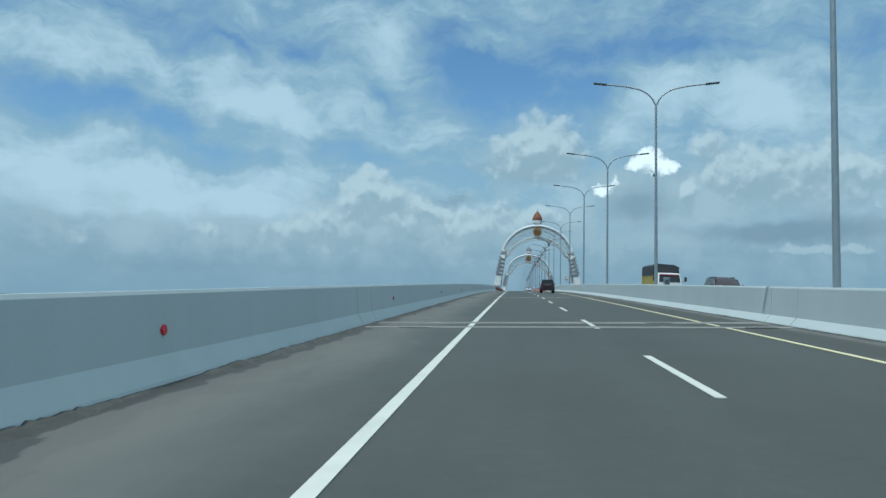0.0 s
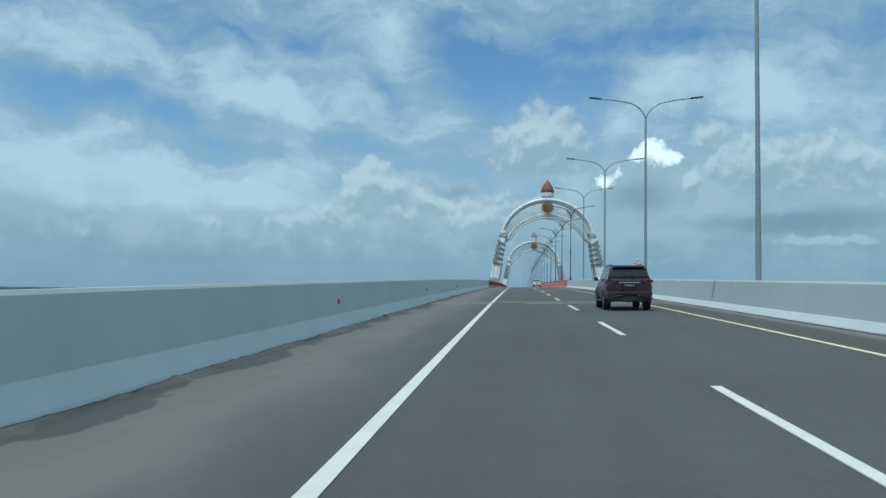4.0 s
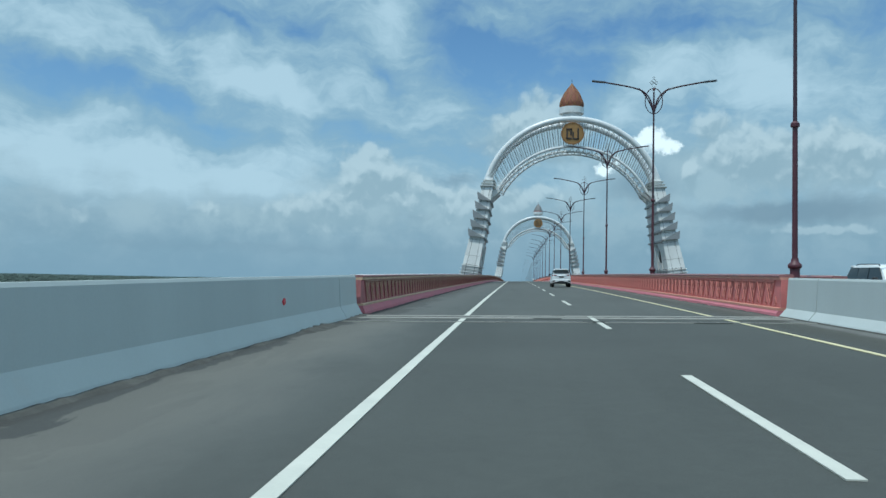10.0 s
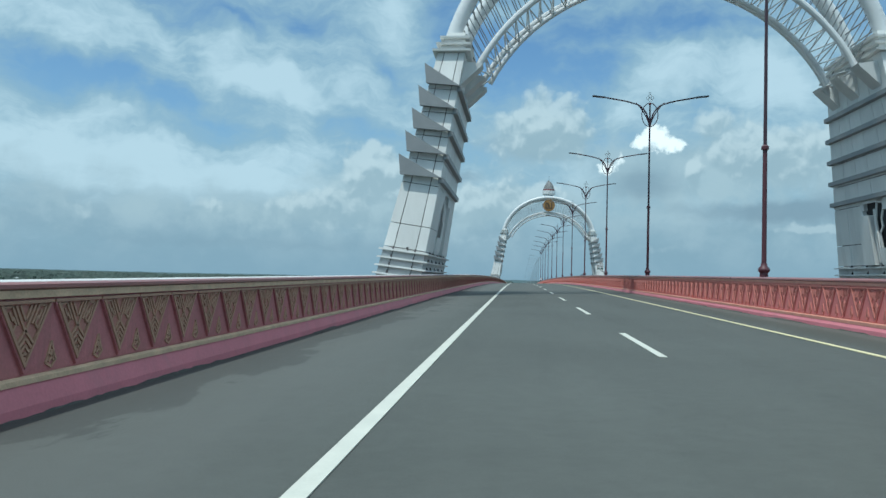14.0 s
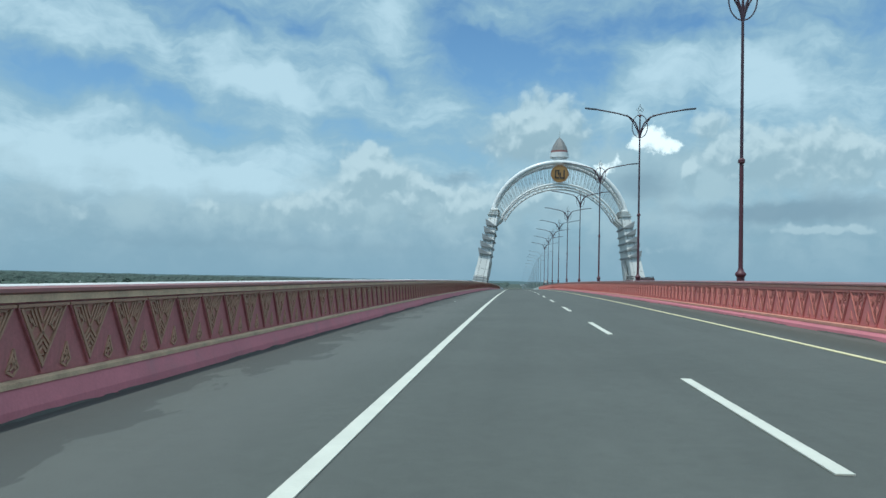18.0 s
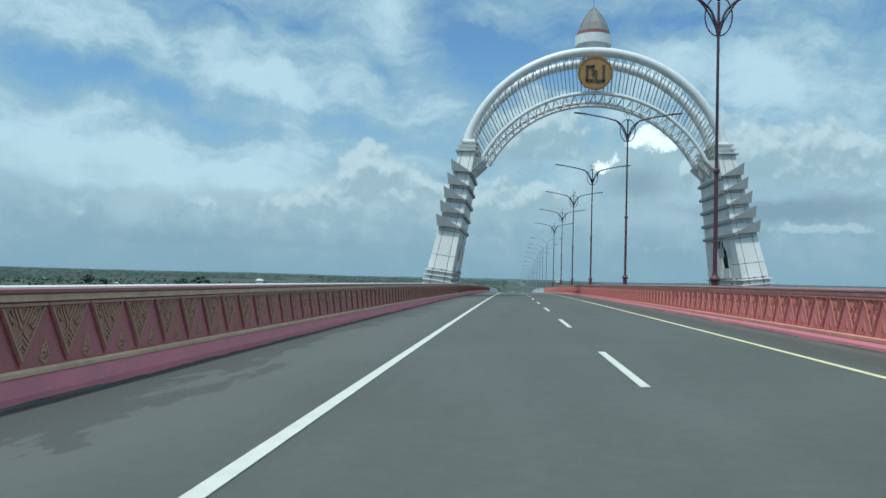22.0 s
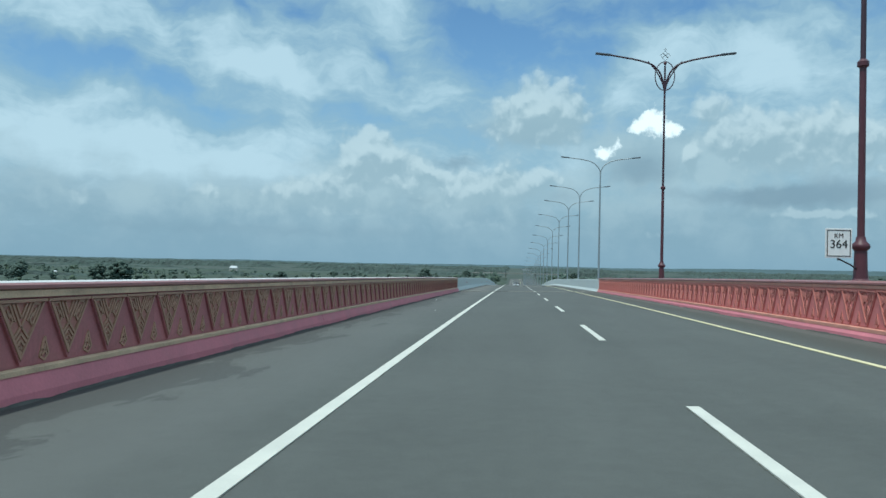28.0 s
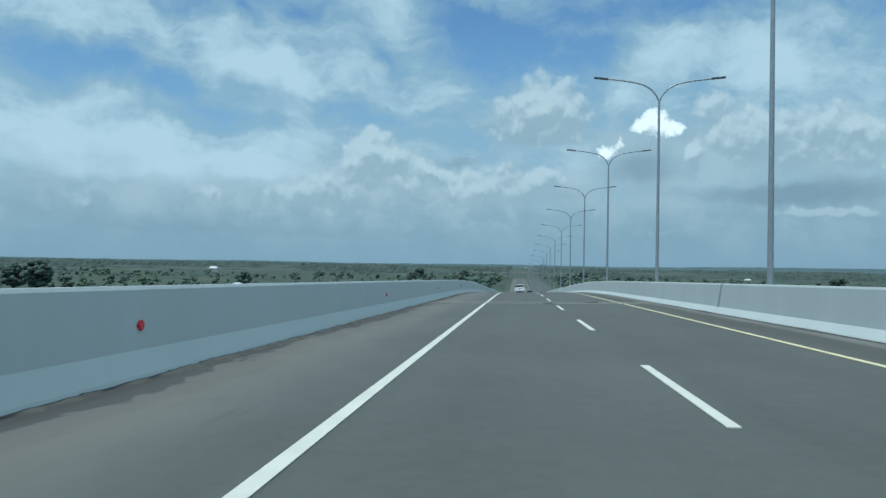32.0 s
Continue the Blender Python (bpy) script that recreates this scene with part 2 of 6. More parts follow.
C_GREY, C_BRIGHT, C_VEIL = (2.1, 3.0, 3.6, 1), (8.6, 9.5, 9.6, 1), (6.6, 8.2, 9.0, 1)
make_world()


# ---- materials ----
def surface(name, colour, rough=0.6, metal=0.0, spread=0.15, scale=3.0, fine=60.0, bump=0.1, stain=None, stain_at=(0.55, 0.75),
            streak=False, coord="Object", per_object=0.0):
    """A painted, cast or rolled surface: two sizes of tone variation, optional stains, fine relief."""
    m = bpy.data.materials.new(name)
    m.use_nodes = True
    k = Net(m.node_tree)
    bsdf = m.node_tree.nodes["Principled BSDF"]
    vec = k.n("ShaderNodeTexCoord").outputs[coord]
    big_vec = vec
    if streak:
        mp = k.n("ShaderNodeMapping")
        mp.inputs["Scale"].default_value = (1.0, 1.0, 0.12)
        k.put(mp.inputs[0], vec)
        big_vec = mp.outputs[0]
    big = k.noise(big_vec, scale, 5.0, 0.6)
    small = k.noise(vec, fine, 3.0, 0.6)
    tone = k.math("ADD", k.ramp(big, 0.25, 0.75, 1 - spread, 1 + spread, False), k.ramp(small, 0.2, 0.8, -spread / 2, spread / 2, False))
    if per_object:
        rnd = k.n("ShaderNodeObjectInfo").outputs["Random"]
        tone = k.math("MULTIPLY", tone, k.ramp(rnd, 0.0, 1.0, 1 - per_object, 1 + per_object, False))
    col = k.vmath("SCALE", (*colour, ))
    k.put(col.node.inputs["Scale"], tone)
    if stain:
        other = k.noise(big_vec, scale * 0.7, 7.0, 0.65, 0.3)
        col = k.mix(k.ramp(other, *stain_at, 0.0, 0.85), col, (*stain, 1.0))
    k.put(bsdf.inputs["Base Color"], col)
    bsdf.inputs["Metallic"].default_value = metal
    k.put(bsdf.inputs["Roughness"], k.ramp(big, 0.2, 0.8, max(rough - 0.12, 0.03), min(rough + 0.12, 1.0), False))
    if bump:
        b = k.n("ShaderNodeBump")
        b.inputs["Strength"].default_value, b.inputs["Distance"].default_value = bump, 0.01
        k.put(b.inputs["Height"], small)
        k.put(bsdf.inputs["Normal"], b.outputs[0])
    return m


def asphalt():
    """Rolled asphalt: aggregate, faint wheel paths, dust on the shoulder, ragged dirt and painted shade along the kerb.
    """
    m = bpy.data.materials.new("asphalt")
    m.use_nodes = True
    k = Net(m.node_tree)
    bsdf = m.node_tree.nodes["Principled BSDF"]
    vec = k.n("ShaderNodeTexCoord").outputs["Object"]
    sep = k.n("ShaderNodeSeparateXYZ")
    k.put(sep.inputs[0], vec)
    x, y, _ = sep.outputs
    long = k.n("ShaderNodeMapping")
    long.inputs["Scale"].default_value = (1.0, 0.06, 1.0)
    k.put(long.inputs[0], vec)
    lane = k.noise(long.outputs[0], 1.1, 4.0, 0.55)
    cloud = k.noise(vec, 0.22, 5.0, 0.6)
    grit = k.noise(vec, 38.0, 3.0, 0.7)
    speck = k.noise(vec, 130.0, 1.0, 0.5)
    mid = k.noise(vec, 5.0, 4.0, 0.65)
    tone = k.math("ADD", k.ramp(lane, 0.25, 0.75, 0.9, 1.1, False), k.ramp(cloud, 0.25, 0.75, -0.13, 0.13, False))
    tone = k.math("ADD", tone, k.ramp(mid, 0.25, 0.75, -0.11, 0.11, False))
    tone = k.math("ADD", tone, k.ramp(grit, 0.25, 0.75, -0.14, 0.14, False))
    tone = k.math("ADD", tone, k.ramp(speck, 0.55, 0.8, 0.0, 0.5, False))
    tone = k.math("MULTIPLY", tone, k.ramp(y, 197.0, 198.0, 0.76, 1.0))   # the approach spans carry an older, darker course
    col = k.vmath("SCALE", ASPHALT)
    k.put(col.node.inputs["Scale"], tone)
    # dust on the shoulder beside the concrete barriers
    wide = k.n("ShaderNodeMapping")
    wide.inputs["Scale"].default_value = (1.0, 0.35, 1.0)
    k.put(wide.inputs[0], vec)
    rag = k.noise(wide.outputs[0], 0.9, 7.0, 0.62)
    pale = k.ramp(k.math("ADD", x, k.math("MULTIPLY", k.math("SUBTRACT", rag, 0.5), 1.8)), 0.1, -1.6)
    col = k.mix(k.math("MULTIPLY", pale, 0.45), col, (0.118, 0.121, 0.114, 1))
    ends = k.math("MAXIMUM", k.ramp(y, 200.0, 196.0), k.ramp(y, 573.0, 579.0))
    dust = k.math("MULTIPLY", k.ramp(k.math("ADD", x, k.math("MULTIPLY", k.math("SUBTRACT", rag, 0.5), 2.2)), -0.6, -2.3), ends)
    dust_r = k.math("MULTIPLY", k.ramp(k.math("ADD", x, k.math("MULTIPLY", k.math("SUBTRACT", rag, 0.5), 0.9)), 7.9, 8.8), k.ramp(x, 9.5, 9.2))
    col = k.mix(k.math("MULTIPLY", dust, 0.62), col, (0.152, 0.147, 0.128, 1))
    col = k.mix(k.math("MULTIPLY", dust_r, 0.35), col, (0.14, 0.13, 0.112, 1))
    soot = k.math("MULTIPLY", k.ramp(k.math("ADD", x, k.math("MULTIPLY", k.math("SUBTRACT", rag, 0.5), 0.8)), 7.25, 7.9), k.ramp(k.math("ADD", x, k.math("MULTIPLY", k.math("SUBTRACT", rag, 0.5), 0.4)), 8.65, 8.4))
    col = k.mix(k.math("MULTIPLY", soot, 0.5), col, (0.052, 0.05, 0.039, 1))
    gutter = k.math("MULTIPLY", k.ramp(x, 8.5, 8.75), k.ramp(x, 9.5, 9.2))
    col = k.mix(k.math("MULTIPLY", k.math("MULTIPLY", gutter, ends), k.ramp(rag, 0.3, 0.6, 0.25, 0.75)), col, (0.16, 0.165, 0.158, 1))
    # damp, dark ragged dirt from the barrier foot, with the parapet's shade painted in
    rag2 = k.noise(wide.outputs[0], 0.95, 8.0, 0.62, 0.3)
    reach = k.math("ADD", x, k.math("MULTIPLY", k.math("SUBTRACT", rag2, 0.52), -5.0))
    dirt_shade = k.math("MULTIPLY", k.ramp(reach, -2.0, -2.08), k.ramp(x, -0.6, -1.2))
    dirt_shade = k.math("MULTIPLY", dirt_shade, k.math("SUBTRACT", 1.0, k.math("MULTIPLY", ends, 0.75)))
    col = k.mix(k.math("MULTIPLY", dirt_shade, 0.55), col, (0.042, 0.043, 0.042, 1))
    silt = k.math("MULTIPLY", k.ramp(k.math("ADD", x, k.math("MULTIPLY", k.math("SUBTRACT", rag2, 0.5), -2.6)), -2.76, -2.82), ends)
    col = k.mix(k.math("MULTIPLY", silt, 0.78), col, (0.04, 0.042, 0.042, 1))
    line = k.ramp(k.math("ADD", x, k.math("MULTIPLY", k.math("SUBTRACT", rag, 0.5), 0.5)), -2.85, -3.0)
    col = k.mix(k.math("MULTIPLY", line, 0.6), col, (0.04, 0.038, 0.035, 1))
    # few small oil marks
    spots = k.noise(long.outputs[0], 2.2, 2.0, 0.5)
    col = k.mix(k.math("MULTIPLY", k.ramp(spots, 0.74, 0.8), 0.4), col, (0.06, 0.058, 0.052, 1))
    k.put(bsdf.inputs["Base Color"], col)
    k.put(bsdf.inputs["Roughness"], k.ramp(grit, 0.2, 0.8, 0.72, 0.95, False))
    b = k.n("ShaderNodeBump")
    b.inputs["Strength"].default_value, b.inputs["Distance"].default_value = 0.55, 0.008
    k.put(b.inputs["Height"], k.math("ADD", grit, speck))
    k.put(bsdf.inputs["Normal"], b.outputs[0])
    return m


ASPHALT = (0.076, 0.081, 0.074)
M_ASPHALT = asphalt()
M_LINE = surface("white_line_paint", (0.57, 0.565, 0.5), 0.6, spread=0.1, scale=2.0, fine=40.0, bump=0.2, stain=(0.45, 0.45, 0.42), stain_at=(0.66, 0.8))
M_YELLOW = surface("yellow_line_paint", (0.64, 0.57, 0.34), 0.6, spread=0.1, scale=2.0, fine=40.0, bump=0.2)
M_CONCRETE = surface("white_painted_concrete", (0.455, 0.5, 0.495), 0.75, spread=0.06, scale=0.8, fine=30.0, bump=0.12, stain=(0.46, 0.45, 0.43), stain_at=(0.6, 0.85), streak=True)
M_JOINT = surface("joint_concrete", (0.25, 0.245, 0.22), 0.85, spread=0.15, scale=2.0, fine=40.0, bump=0.3, stain=(0.15, 0.15, 0.14), stain_at=(0.55, 0.75))
M_STEEL_DARK = surface("dark_steel", (0.05, 0.05, 0.055), 0.5, 0.6, 0.2, 4.0, 50.0)
M_POLE = surface("galvanised_steel", (0.32, 0.36, 0.38), 0.45, 0.5, 0.1, 3.0, 60.0, 0.05)
M_POLE_RED = surface("maroon_pole_paint", (0.088, 0.027, 0.037), 0.45, 0.0, 0.15, 3.0, 60.0, 0.05)
M_POLE_DARK = surface("dark_maroon_pole_paint", (0.052, 0.024, 0.036), 0.45, 0.0, 0.15, 3.0, 60.0, 0.05)
M_LAMP = surface("lamp_head_grey", (0.1, 0.11, 0.13), 0.4, 0.3, 0.1, 5.0, 60.0, 0.0)
M_PINK = surface("pink_kerb_paint", (0.54, 0.178, 0.212), 0.7, spread=0.14, scale=1.3, fine=25.0, bump=0.3, stain=(0.4, 0.18, 0.2), stain_at=(0.52, 0.8))
M_RED = surface("red_panel_paint", (0.42, 0.153, 0.162), 0.7, spread=0.24, scale=2.0, fine=22.0, bump=0.35, stain=(0.29, 0.135, 0.12), stain_at=(0.42, 0.7), per_object=0.08)
M_GOLD = surface("tarnished_gold_paint", (0.42, 0.245, 0.165), 0.6, spread=0.25, scale=2.0, fine=40.0, bump=0.2, stain=(0.42, 0.18, 0.14), stain_at=(0.55, 0.8))
M_FIELD = surface("dark_carved_ground", (0.43, 0.195, 0.16), 0.75, spread=0.2, scale=2.5, fine=40.0, bump=0.25)
M_CORAL = surface("coral_wall_paint", (0.6, 0.185, 0.175), 0.65, spread=0.16, scale=2.0, fine=22.0, bump=0.3, stain=(0.4, 0.15, 0.12), stain_at=(0.55, 0.8), per_object=0.06)
M_CORAL_GOLD = surface("coral_over_gold_paint", (0.52, 0.185, 0.155), 0.65, spread=0.2, scale=3.0, fine=30.0, bump=0.2)
M_CORAL_TRIM = surface("salmon_trim_paint", (0.6, 0.28, 0.21), 0.65, spread=0.18, scale=2.0, fine=30.0, bump=0.15)
M_GRIT = surface("road_grit", (0.075, 0.075, 0.068), 0.95, spread=0.35, scale=1.4, fine=30.0, bump=0.6, stain=(0.05, 0.048, 0.043), stain_at=(0.45, 0.65))
M_TUFT = surface("grass_tuft", (0.07, 0.1, 0.045), 0.9, spread=0.3, scale=8.0, fine=60.0, bump=0.0)
M_LEDGE = surface("tan_ledge_paint", (0.58, 0.41, 0.27), 0.65, spread=0.28, scale=2.5, fine=40.0, bump=0.15)
# lorry cab paint; on the parapet this white imitates a sunlit top edge
M_SUN_EDGE_CAB = surface("white_sun_edge_cab_paint", (0.72, 0.72, 0.7), 0.5, spread=0.08, scale=1.5, fine=40.0, bump=0.1)
M_CAP = surface("brown_red_cap_paint", (0.29, 0.125, 0.12), 0.35, spread=0.12, scale=1.5, fine=40.0, bump=0.1)
M_PANEL = surface("white_cladding_panel", (0.66, 0.67, 0.655), 0.5, 0.0, 0.1, 0.9, 20.0, 0.05, stain=(0.42, 0.43, 0.42), stain_at=(0.5, 0.8), streak=True, per_object=0.06)
# lowest cladding course, a darker grey than the panels above
M_FOOT_PANEL = surface("dark_foot_panel", (0.5, 0.505, 0.5), 0.6, 0.0, 0.15, 0.9, 20.0, 0.05, stain=(0.33, 0.33, 0.325), stain_at=(0.48, 0.78), streak=True)
M_WING = surface("grey_cladding", (0.23, 0.245, 0.255), 0.5, 0.0, 0.1, 1.0, 20.0, 0.05)
M_TUBE = surface("white_steel_tube", (0.7, 0.72, 0.725), 0.3, 0.0, 0.05, 0.8, 20.0, 0.03)
M_STAY = surface("grey_stay_rod", (0.14, 0.15, 0.155), 0.5, 0.0, 0.1, 1.0, 20.0, 0.0)
M_RIM = surface("brown_rim", (0.3, 0.15, 0.05), 0.6, 0.0, 0.2, 3.0, 20.0, 0.1)
M_FIGURE = surface("dark_brown_figure", (0.06, 0.045, 0.035), 0.6, 0.0, 0.2, 3.0, 20.0, 0.0)
M_DARK = surface("dark_interior", (0.02, 0.022, 0.025), 0.8, 0.0, 0.2, 2.0, 20.0, 0.0)
M_TERRA = surface("terracotta_tile", (0.22, 0.082, 0.05), 0.75, 0.0, 0.35, 3.0, 12.0, 0.5)
M_GREY_CONE = surface("grey_cone_panel", (0.2, 0.2, 0.2), 0.6, 0.0, 0.2, 2.0, 12.0, 0.2)
M_EMBLEM = surface("ochre_disc", (0.34, 0.19, 0.065), 0.5, 0.0, 0.15, 3.0, 30.0, 0.1)
M_LAND = surface("scrub_land", (0.042, 0.06, 0.045), 0.95, 0.0, 0.35, 0.03, 0.4, 0.0, stain=(0.1, 0.105, 0.078), stain_at=(0.5, 0.72))
M_SIGN = surface("sign_white", (0.75, 0.76, 0.75), 0.4, 0.0, 0.04, 4.0, 50.0, 0.0)
M_SIGN_GREEN = surface("sign_dark_green", (0.02, 0.12, 0.11), 0.4, 0.0, 0.05, 4.0, 50.0, 0.0)
M_INK = surface("black_lettering", (0.015, 0.015, 0.015), 0.5, 0.0, 0.05, 4.0, 50.0, 0.0)
M_REFLECT = surface("red_reflector", (0.6, 0.025, 0.05), 0.25, 0.0, 0.1, 20.0, 80.0, 0.0)
M_LEAF = surface("tree_foliage", (0.065, 0.098, 0.078), 0.95, 0.0, 0.45, 0.02, 0.8, 0.0, stain=(0.1, 0.14, 0.085), stain_at=(0.48, 0.66))
M_SCRUB = surface("light_scrub", (0.043, 0.064, 0.046), 0.95, 0.0, 0.4, 0.03, 0.5, 0.0, stain=(0.072, 0.09, 0.058), stain_at=(0.52, 0.68))
# bluish base colour carries the haze of distance over the woods
M_RIDGE = surface("far_woods_haze_tint", (0.06, 0.1, 0.108), 0.95, 0.0, 0.14, 0.01, 0.06, 0.0)
M_BELT = surface("belt_foliage", (0.042, 0.064, 0.054), 0.95, 0.0, 0.5, 0.05, 0.8, 0.0)
M_BARK = surface("bark", (0.12, 0.09, 0.07), 0.9, 0.0, 0.3, 2.0, 20.0, 0.3)
M_CAR_WHITE = surface("white_car_paint", (0.75, 0.78, 0.78), 0.25, 0.0, 0.03, 2.0, 20.0, 0.0)
M_CAR_DARK = surface("dark_red_car_paint", (0.035, 0.018, 0.021), 0.3, 0.0, 0.05, 2.0, 20.0, 0.0)
M_GLASS = surface("tinted_glass", (0.012, 0.016, 0.018), 0.06, 0.0, 0.05, 2.0, 20.0, 0.0)
M_TYRE = surface("tyre_rubber", (0.02, 0.02, 0.02), 0.85, 0.0, 0.2, 6.0, 60.0, 0.2)
M_TRIM = surface("black_plastic_trim", (0.025, 0.025, 0.027), 0.6, 0.0, 0.1, 4.0, 60.0, 0.1)
M_TAIL = surface("red_tail_lamp", (0.17, 0.012, 0.018), 0.15, 0.0, 0.1, 6.0, 40.0, 0.0)
M_CHROME = surface("chrome", (0.7, 0.7, 0.72), 0.15, 1.0, 0.05, 6.0, 40.0, 0.0)
M_TRUCK = surface("yellow_truck_paint", (0.43, 0.36, 0.11), 0.5, 0.0, 0.12, 2.0, 20.0, 0.05)
M_TARP = surface("black_tarpaulin", (0.035, 0.04, 0.045), 0.75, 0.0, 0.2, 1.5, 20.0, 0.3)
M_ROOF = surface("pale_metal_roof", (0.5, 0.52, 0.53), 0.4, 0.0, 0.1, 1.0, 10.0, 0.0)
M_WALL = surface("house_wall", (0.5, 0.47, 0.42), 0.8, 0.0, 0.1, 1.0, 10.0, 0.0)
M_GREYINK = surface("worn_grey_marks", (0.35, 0.35, 0.34), 0.6, 0.0, 0.1, 4.0, 40.0, 0.0)


# ---- plan: y along the bridge, x across it from the left edge line, z up ----
G_AT = (-400.0, -60.0, 60.0, 150.0, 230.0, 310.0, 390.0, 470.0, 550.0, 640.0, 690.0, 880.0, 1000.0, 4000.0)
G_IS = (0.0296, 0.02960, 0.02356, 0.01633, 0.00872, 0.00635, -0.00316, -0.00886, -0.01642, -0.0185, -0.043, -0.049, 0.0, 0.0)
_step = np.arange(-400.0, 4001.0, 2.0)
_slope = np.interp(_step, G_AT, G_IS)
_rise = np.concatenate([[0.0], np.cumsum((_slope[1:] + _slope[:-1]))])
_rise -= np.interp(0.0, _step, _rise)


def road_z(y):
    return float(np.interp(y, _step, _rise))


FALL = 0.019


def cross(x):
    """Crossfall: both carriageways rise towards the median."""
    return FALL * (x if x < 9.9 else 19.8 - x)


def deck_pose(x, y, lift=0.0, turn=0.0):
    """A pose on the road surface, leaning with its slope and crossfall."""
    lean = -math.degrees(math.atan(FALL)) * (1 if x < 9.9 else -1)
    return pose(x, y, road_z(y) + cross(x) + lift, tilt(y), lean, 0) @ pose(0, 0, 0, 0, 0, turn)


def tilt(y):
    return math.degrees(math.atan(float(np.interp(y, G_AT, G_IS))))


X_FOOT, X_EDGE, X_DASH, X_YELLOW, X_RFOOT, X_MID = -3.14, 0.0, 3.6, 7.16, 9.05, 9.85
Y_START, Y_RED, Y_PLAIN, Y_END = -60.0, 198.9, 576.0, 900.0
GROUND = road_z(1000.0) - 0.35


def part(name, bm, material, parent=None, label=""):
    """Links a bmesh as one mesh object, under its thing if there is one."""
    me = bpy.data.meshes.new(name)
    bm.normal_update()
    bm.to_mesh(me)
    bm.free()
    for m in material if isinstance(material, (list, tuple)) else [material]:
        me.materials.append(m)
    ob = new(name, me)
    if parent:
        ob.parent = parent
    if label:
        ob["label"] = label
    return ob


def smooth(ob, angle=0.6):
    ob.data.polygons.foreach_set("use_smooth", [True] * len(ob.data.polygons))
    ob.data.set_sharp_from_angle(angle=angle)
    return ob


def hull_box(bm, a, b, slot=0, bevel=0.0):
    """An axis-parallel block from corner a to corner b."""
    vs = [bm.verts.new((x, y, z)) for z in (a[2], b[2]) for y in (a[1], b[1]) for x in (a[0], b[0])]
    faces = [bm.faces.new([vs[i] for i in f]) for f in ((0, 2, 3, 1), (4, 5, 7, 6), (0, 1, 5, 4), (2, 6, 7, 3), (0, 4, 6, 2), (1, 3, 7, 5))]
    for f in faces:
        f.material_index = slot
    if bevel:
        bmesh.ops.bevel(bm, geom=list({e for f in faces for e in f.edges}), offset=bevel, segments=2, affect="EDGES", profile=0.6)
    return bm


def prism(bm, ring_a, ring_b, slot=0):
    """Joins two equal rings of points into a closed solid."""
    a, b = [bm.verts.new(p) for p in ring_a], [bm.verts.new(p) for p in ring_b]
    n = len(a)
    fs = [bm.faces.new(a[::-1]), bm.faces.new(b)] + [bm.faces.new((a[i], a[(i + 1) % n], b[(i + 1) % n], b[i])) for i in range(n)]
    for f in fs:
        f.material_index = slot
    return bm


def sweep(bm, section, y0, y1, step=3.0, slots=None, y_ref=None):
    """Carries a closed cross-section (x, height over the road) along the road."""
    n = max(1, int(math.ceil((y1 - y0) / step)))
    rings = []
    for i in range(n + 1):
        y = y0 + (y1 - y0) * i / n
        rings.append([bm.verts.new((x, y, h + road_z(y) + cross(x))) for x, h in section])
    m = len(section)
    for r, q in zip(rings, rings[1:]):
        for j in range(m):
            f = bm.faces.new((r[j], q[j], q[(j + 1) % m], r[(j + 1) % m]))
            if slots:
                f.material_index = slots[j]
    bm.faces.new(rings[0])
    bm.faces.new(rings[-1][::-1])
    bmesh.ops.recalc_face_normals(bm, faces=bm.faces)
    return bm


def ribbon(bm, x0, x1, y0, y1, h, thick=0.02, step=3.0):
    return sweep(bm, [(x0, h - thick), (x1, h - thick), (x1, h), (x0, h)], y0, y1, step)


def tube(bm, points, radius, sides=8, cap=True, slot=0):
    """A round bar along points; radius may be a list."""
    pts = [Vector(p) for p in points]
    rings, up = [], None
    for i, p in enumerate(pts):
        way = (pts[min(i + 1, len(pts) - 1)] - pts[max(i - 1, 0)]).normalized()
        if up is None:
            up = way.orthogonal().normalized()
        up = (up - way * up.dot(way)).normalized()
        side = way.cross(up)
        r = radius[i] if isinstance(radius, (list, tuple)) else radius
        rings.append([bm.verts.new(p + r * (math.cos(2 * math.pi * j / sides) * up + math.sin(2 * math.pi * j / sides) * side)) for j in range(sides)])
    for a, b in zip(rings, rings[1:]):
        for j in range(sides):
            f = bm.faces.new((a[j], a[(j + 1) % sides], b[(j + 1) % sides], b[j]))
            f.material_index = slot
    if cap:
        bm.faces.new(rings[0][::-1]).material_index = slot
        bm.faces.new(rings[-1]).material_index = slot
    return bm


def lathe(bm, profile, sides=24, slot=0, centre=(0, 0, 0), turn=0.0):
    """Turns (radius, height) points about the vertical axis."""
    rings = []
    for r, h in profile:
        rings.append([bm.verts.new((centre[0] + r * math.cos(turn + 2 * math.pi * j / sides), centre[1] + r * math.sin(turn + 2 * math.pi * j / sides), centre[2] + h)) for j in range(sides)])
    for a, b in zip(rings, rings[1:]):
        for j in range(sides):
            bm.faces.new((a[j], a[(j + 1) % sides], b[(j + 1) % sides], b[j])).material_index = slot
    bm.faces.new(rings[0][::-1]).material_index = slot
    bm.faces.new(rings[-1]).material_index = slot
    return bm


def empty(name, m=None):
    ob = new(name)
    ob.empty_display_size = 0.3
    if m is not None:
        ob.matrix_basis = m
    return ob


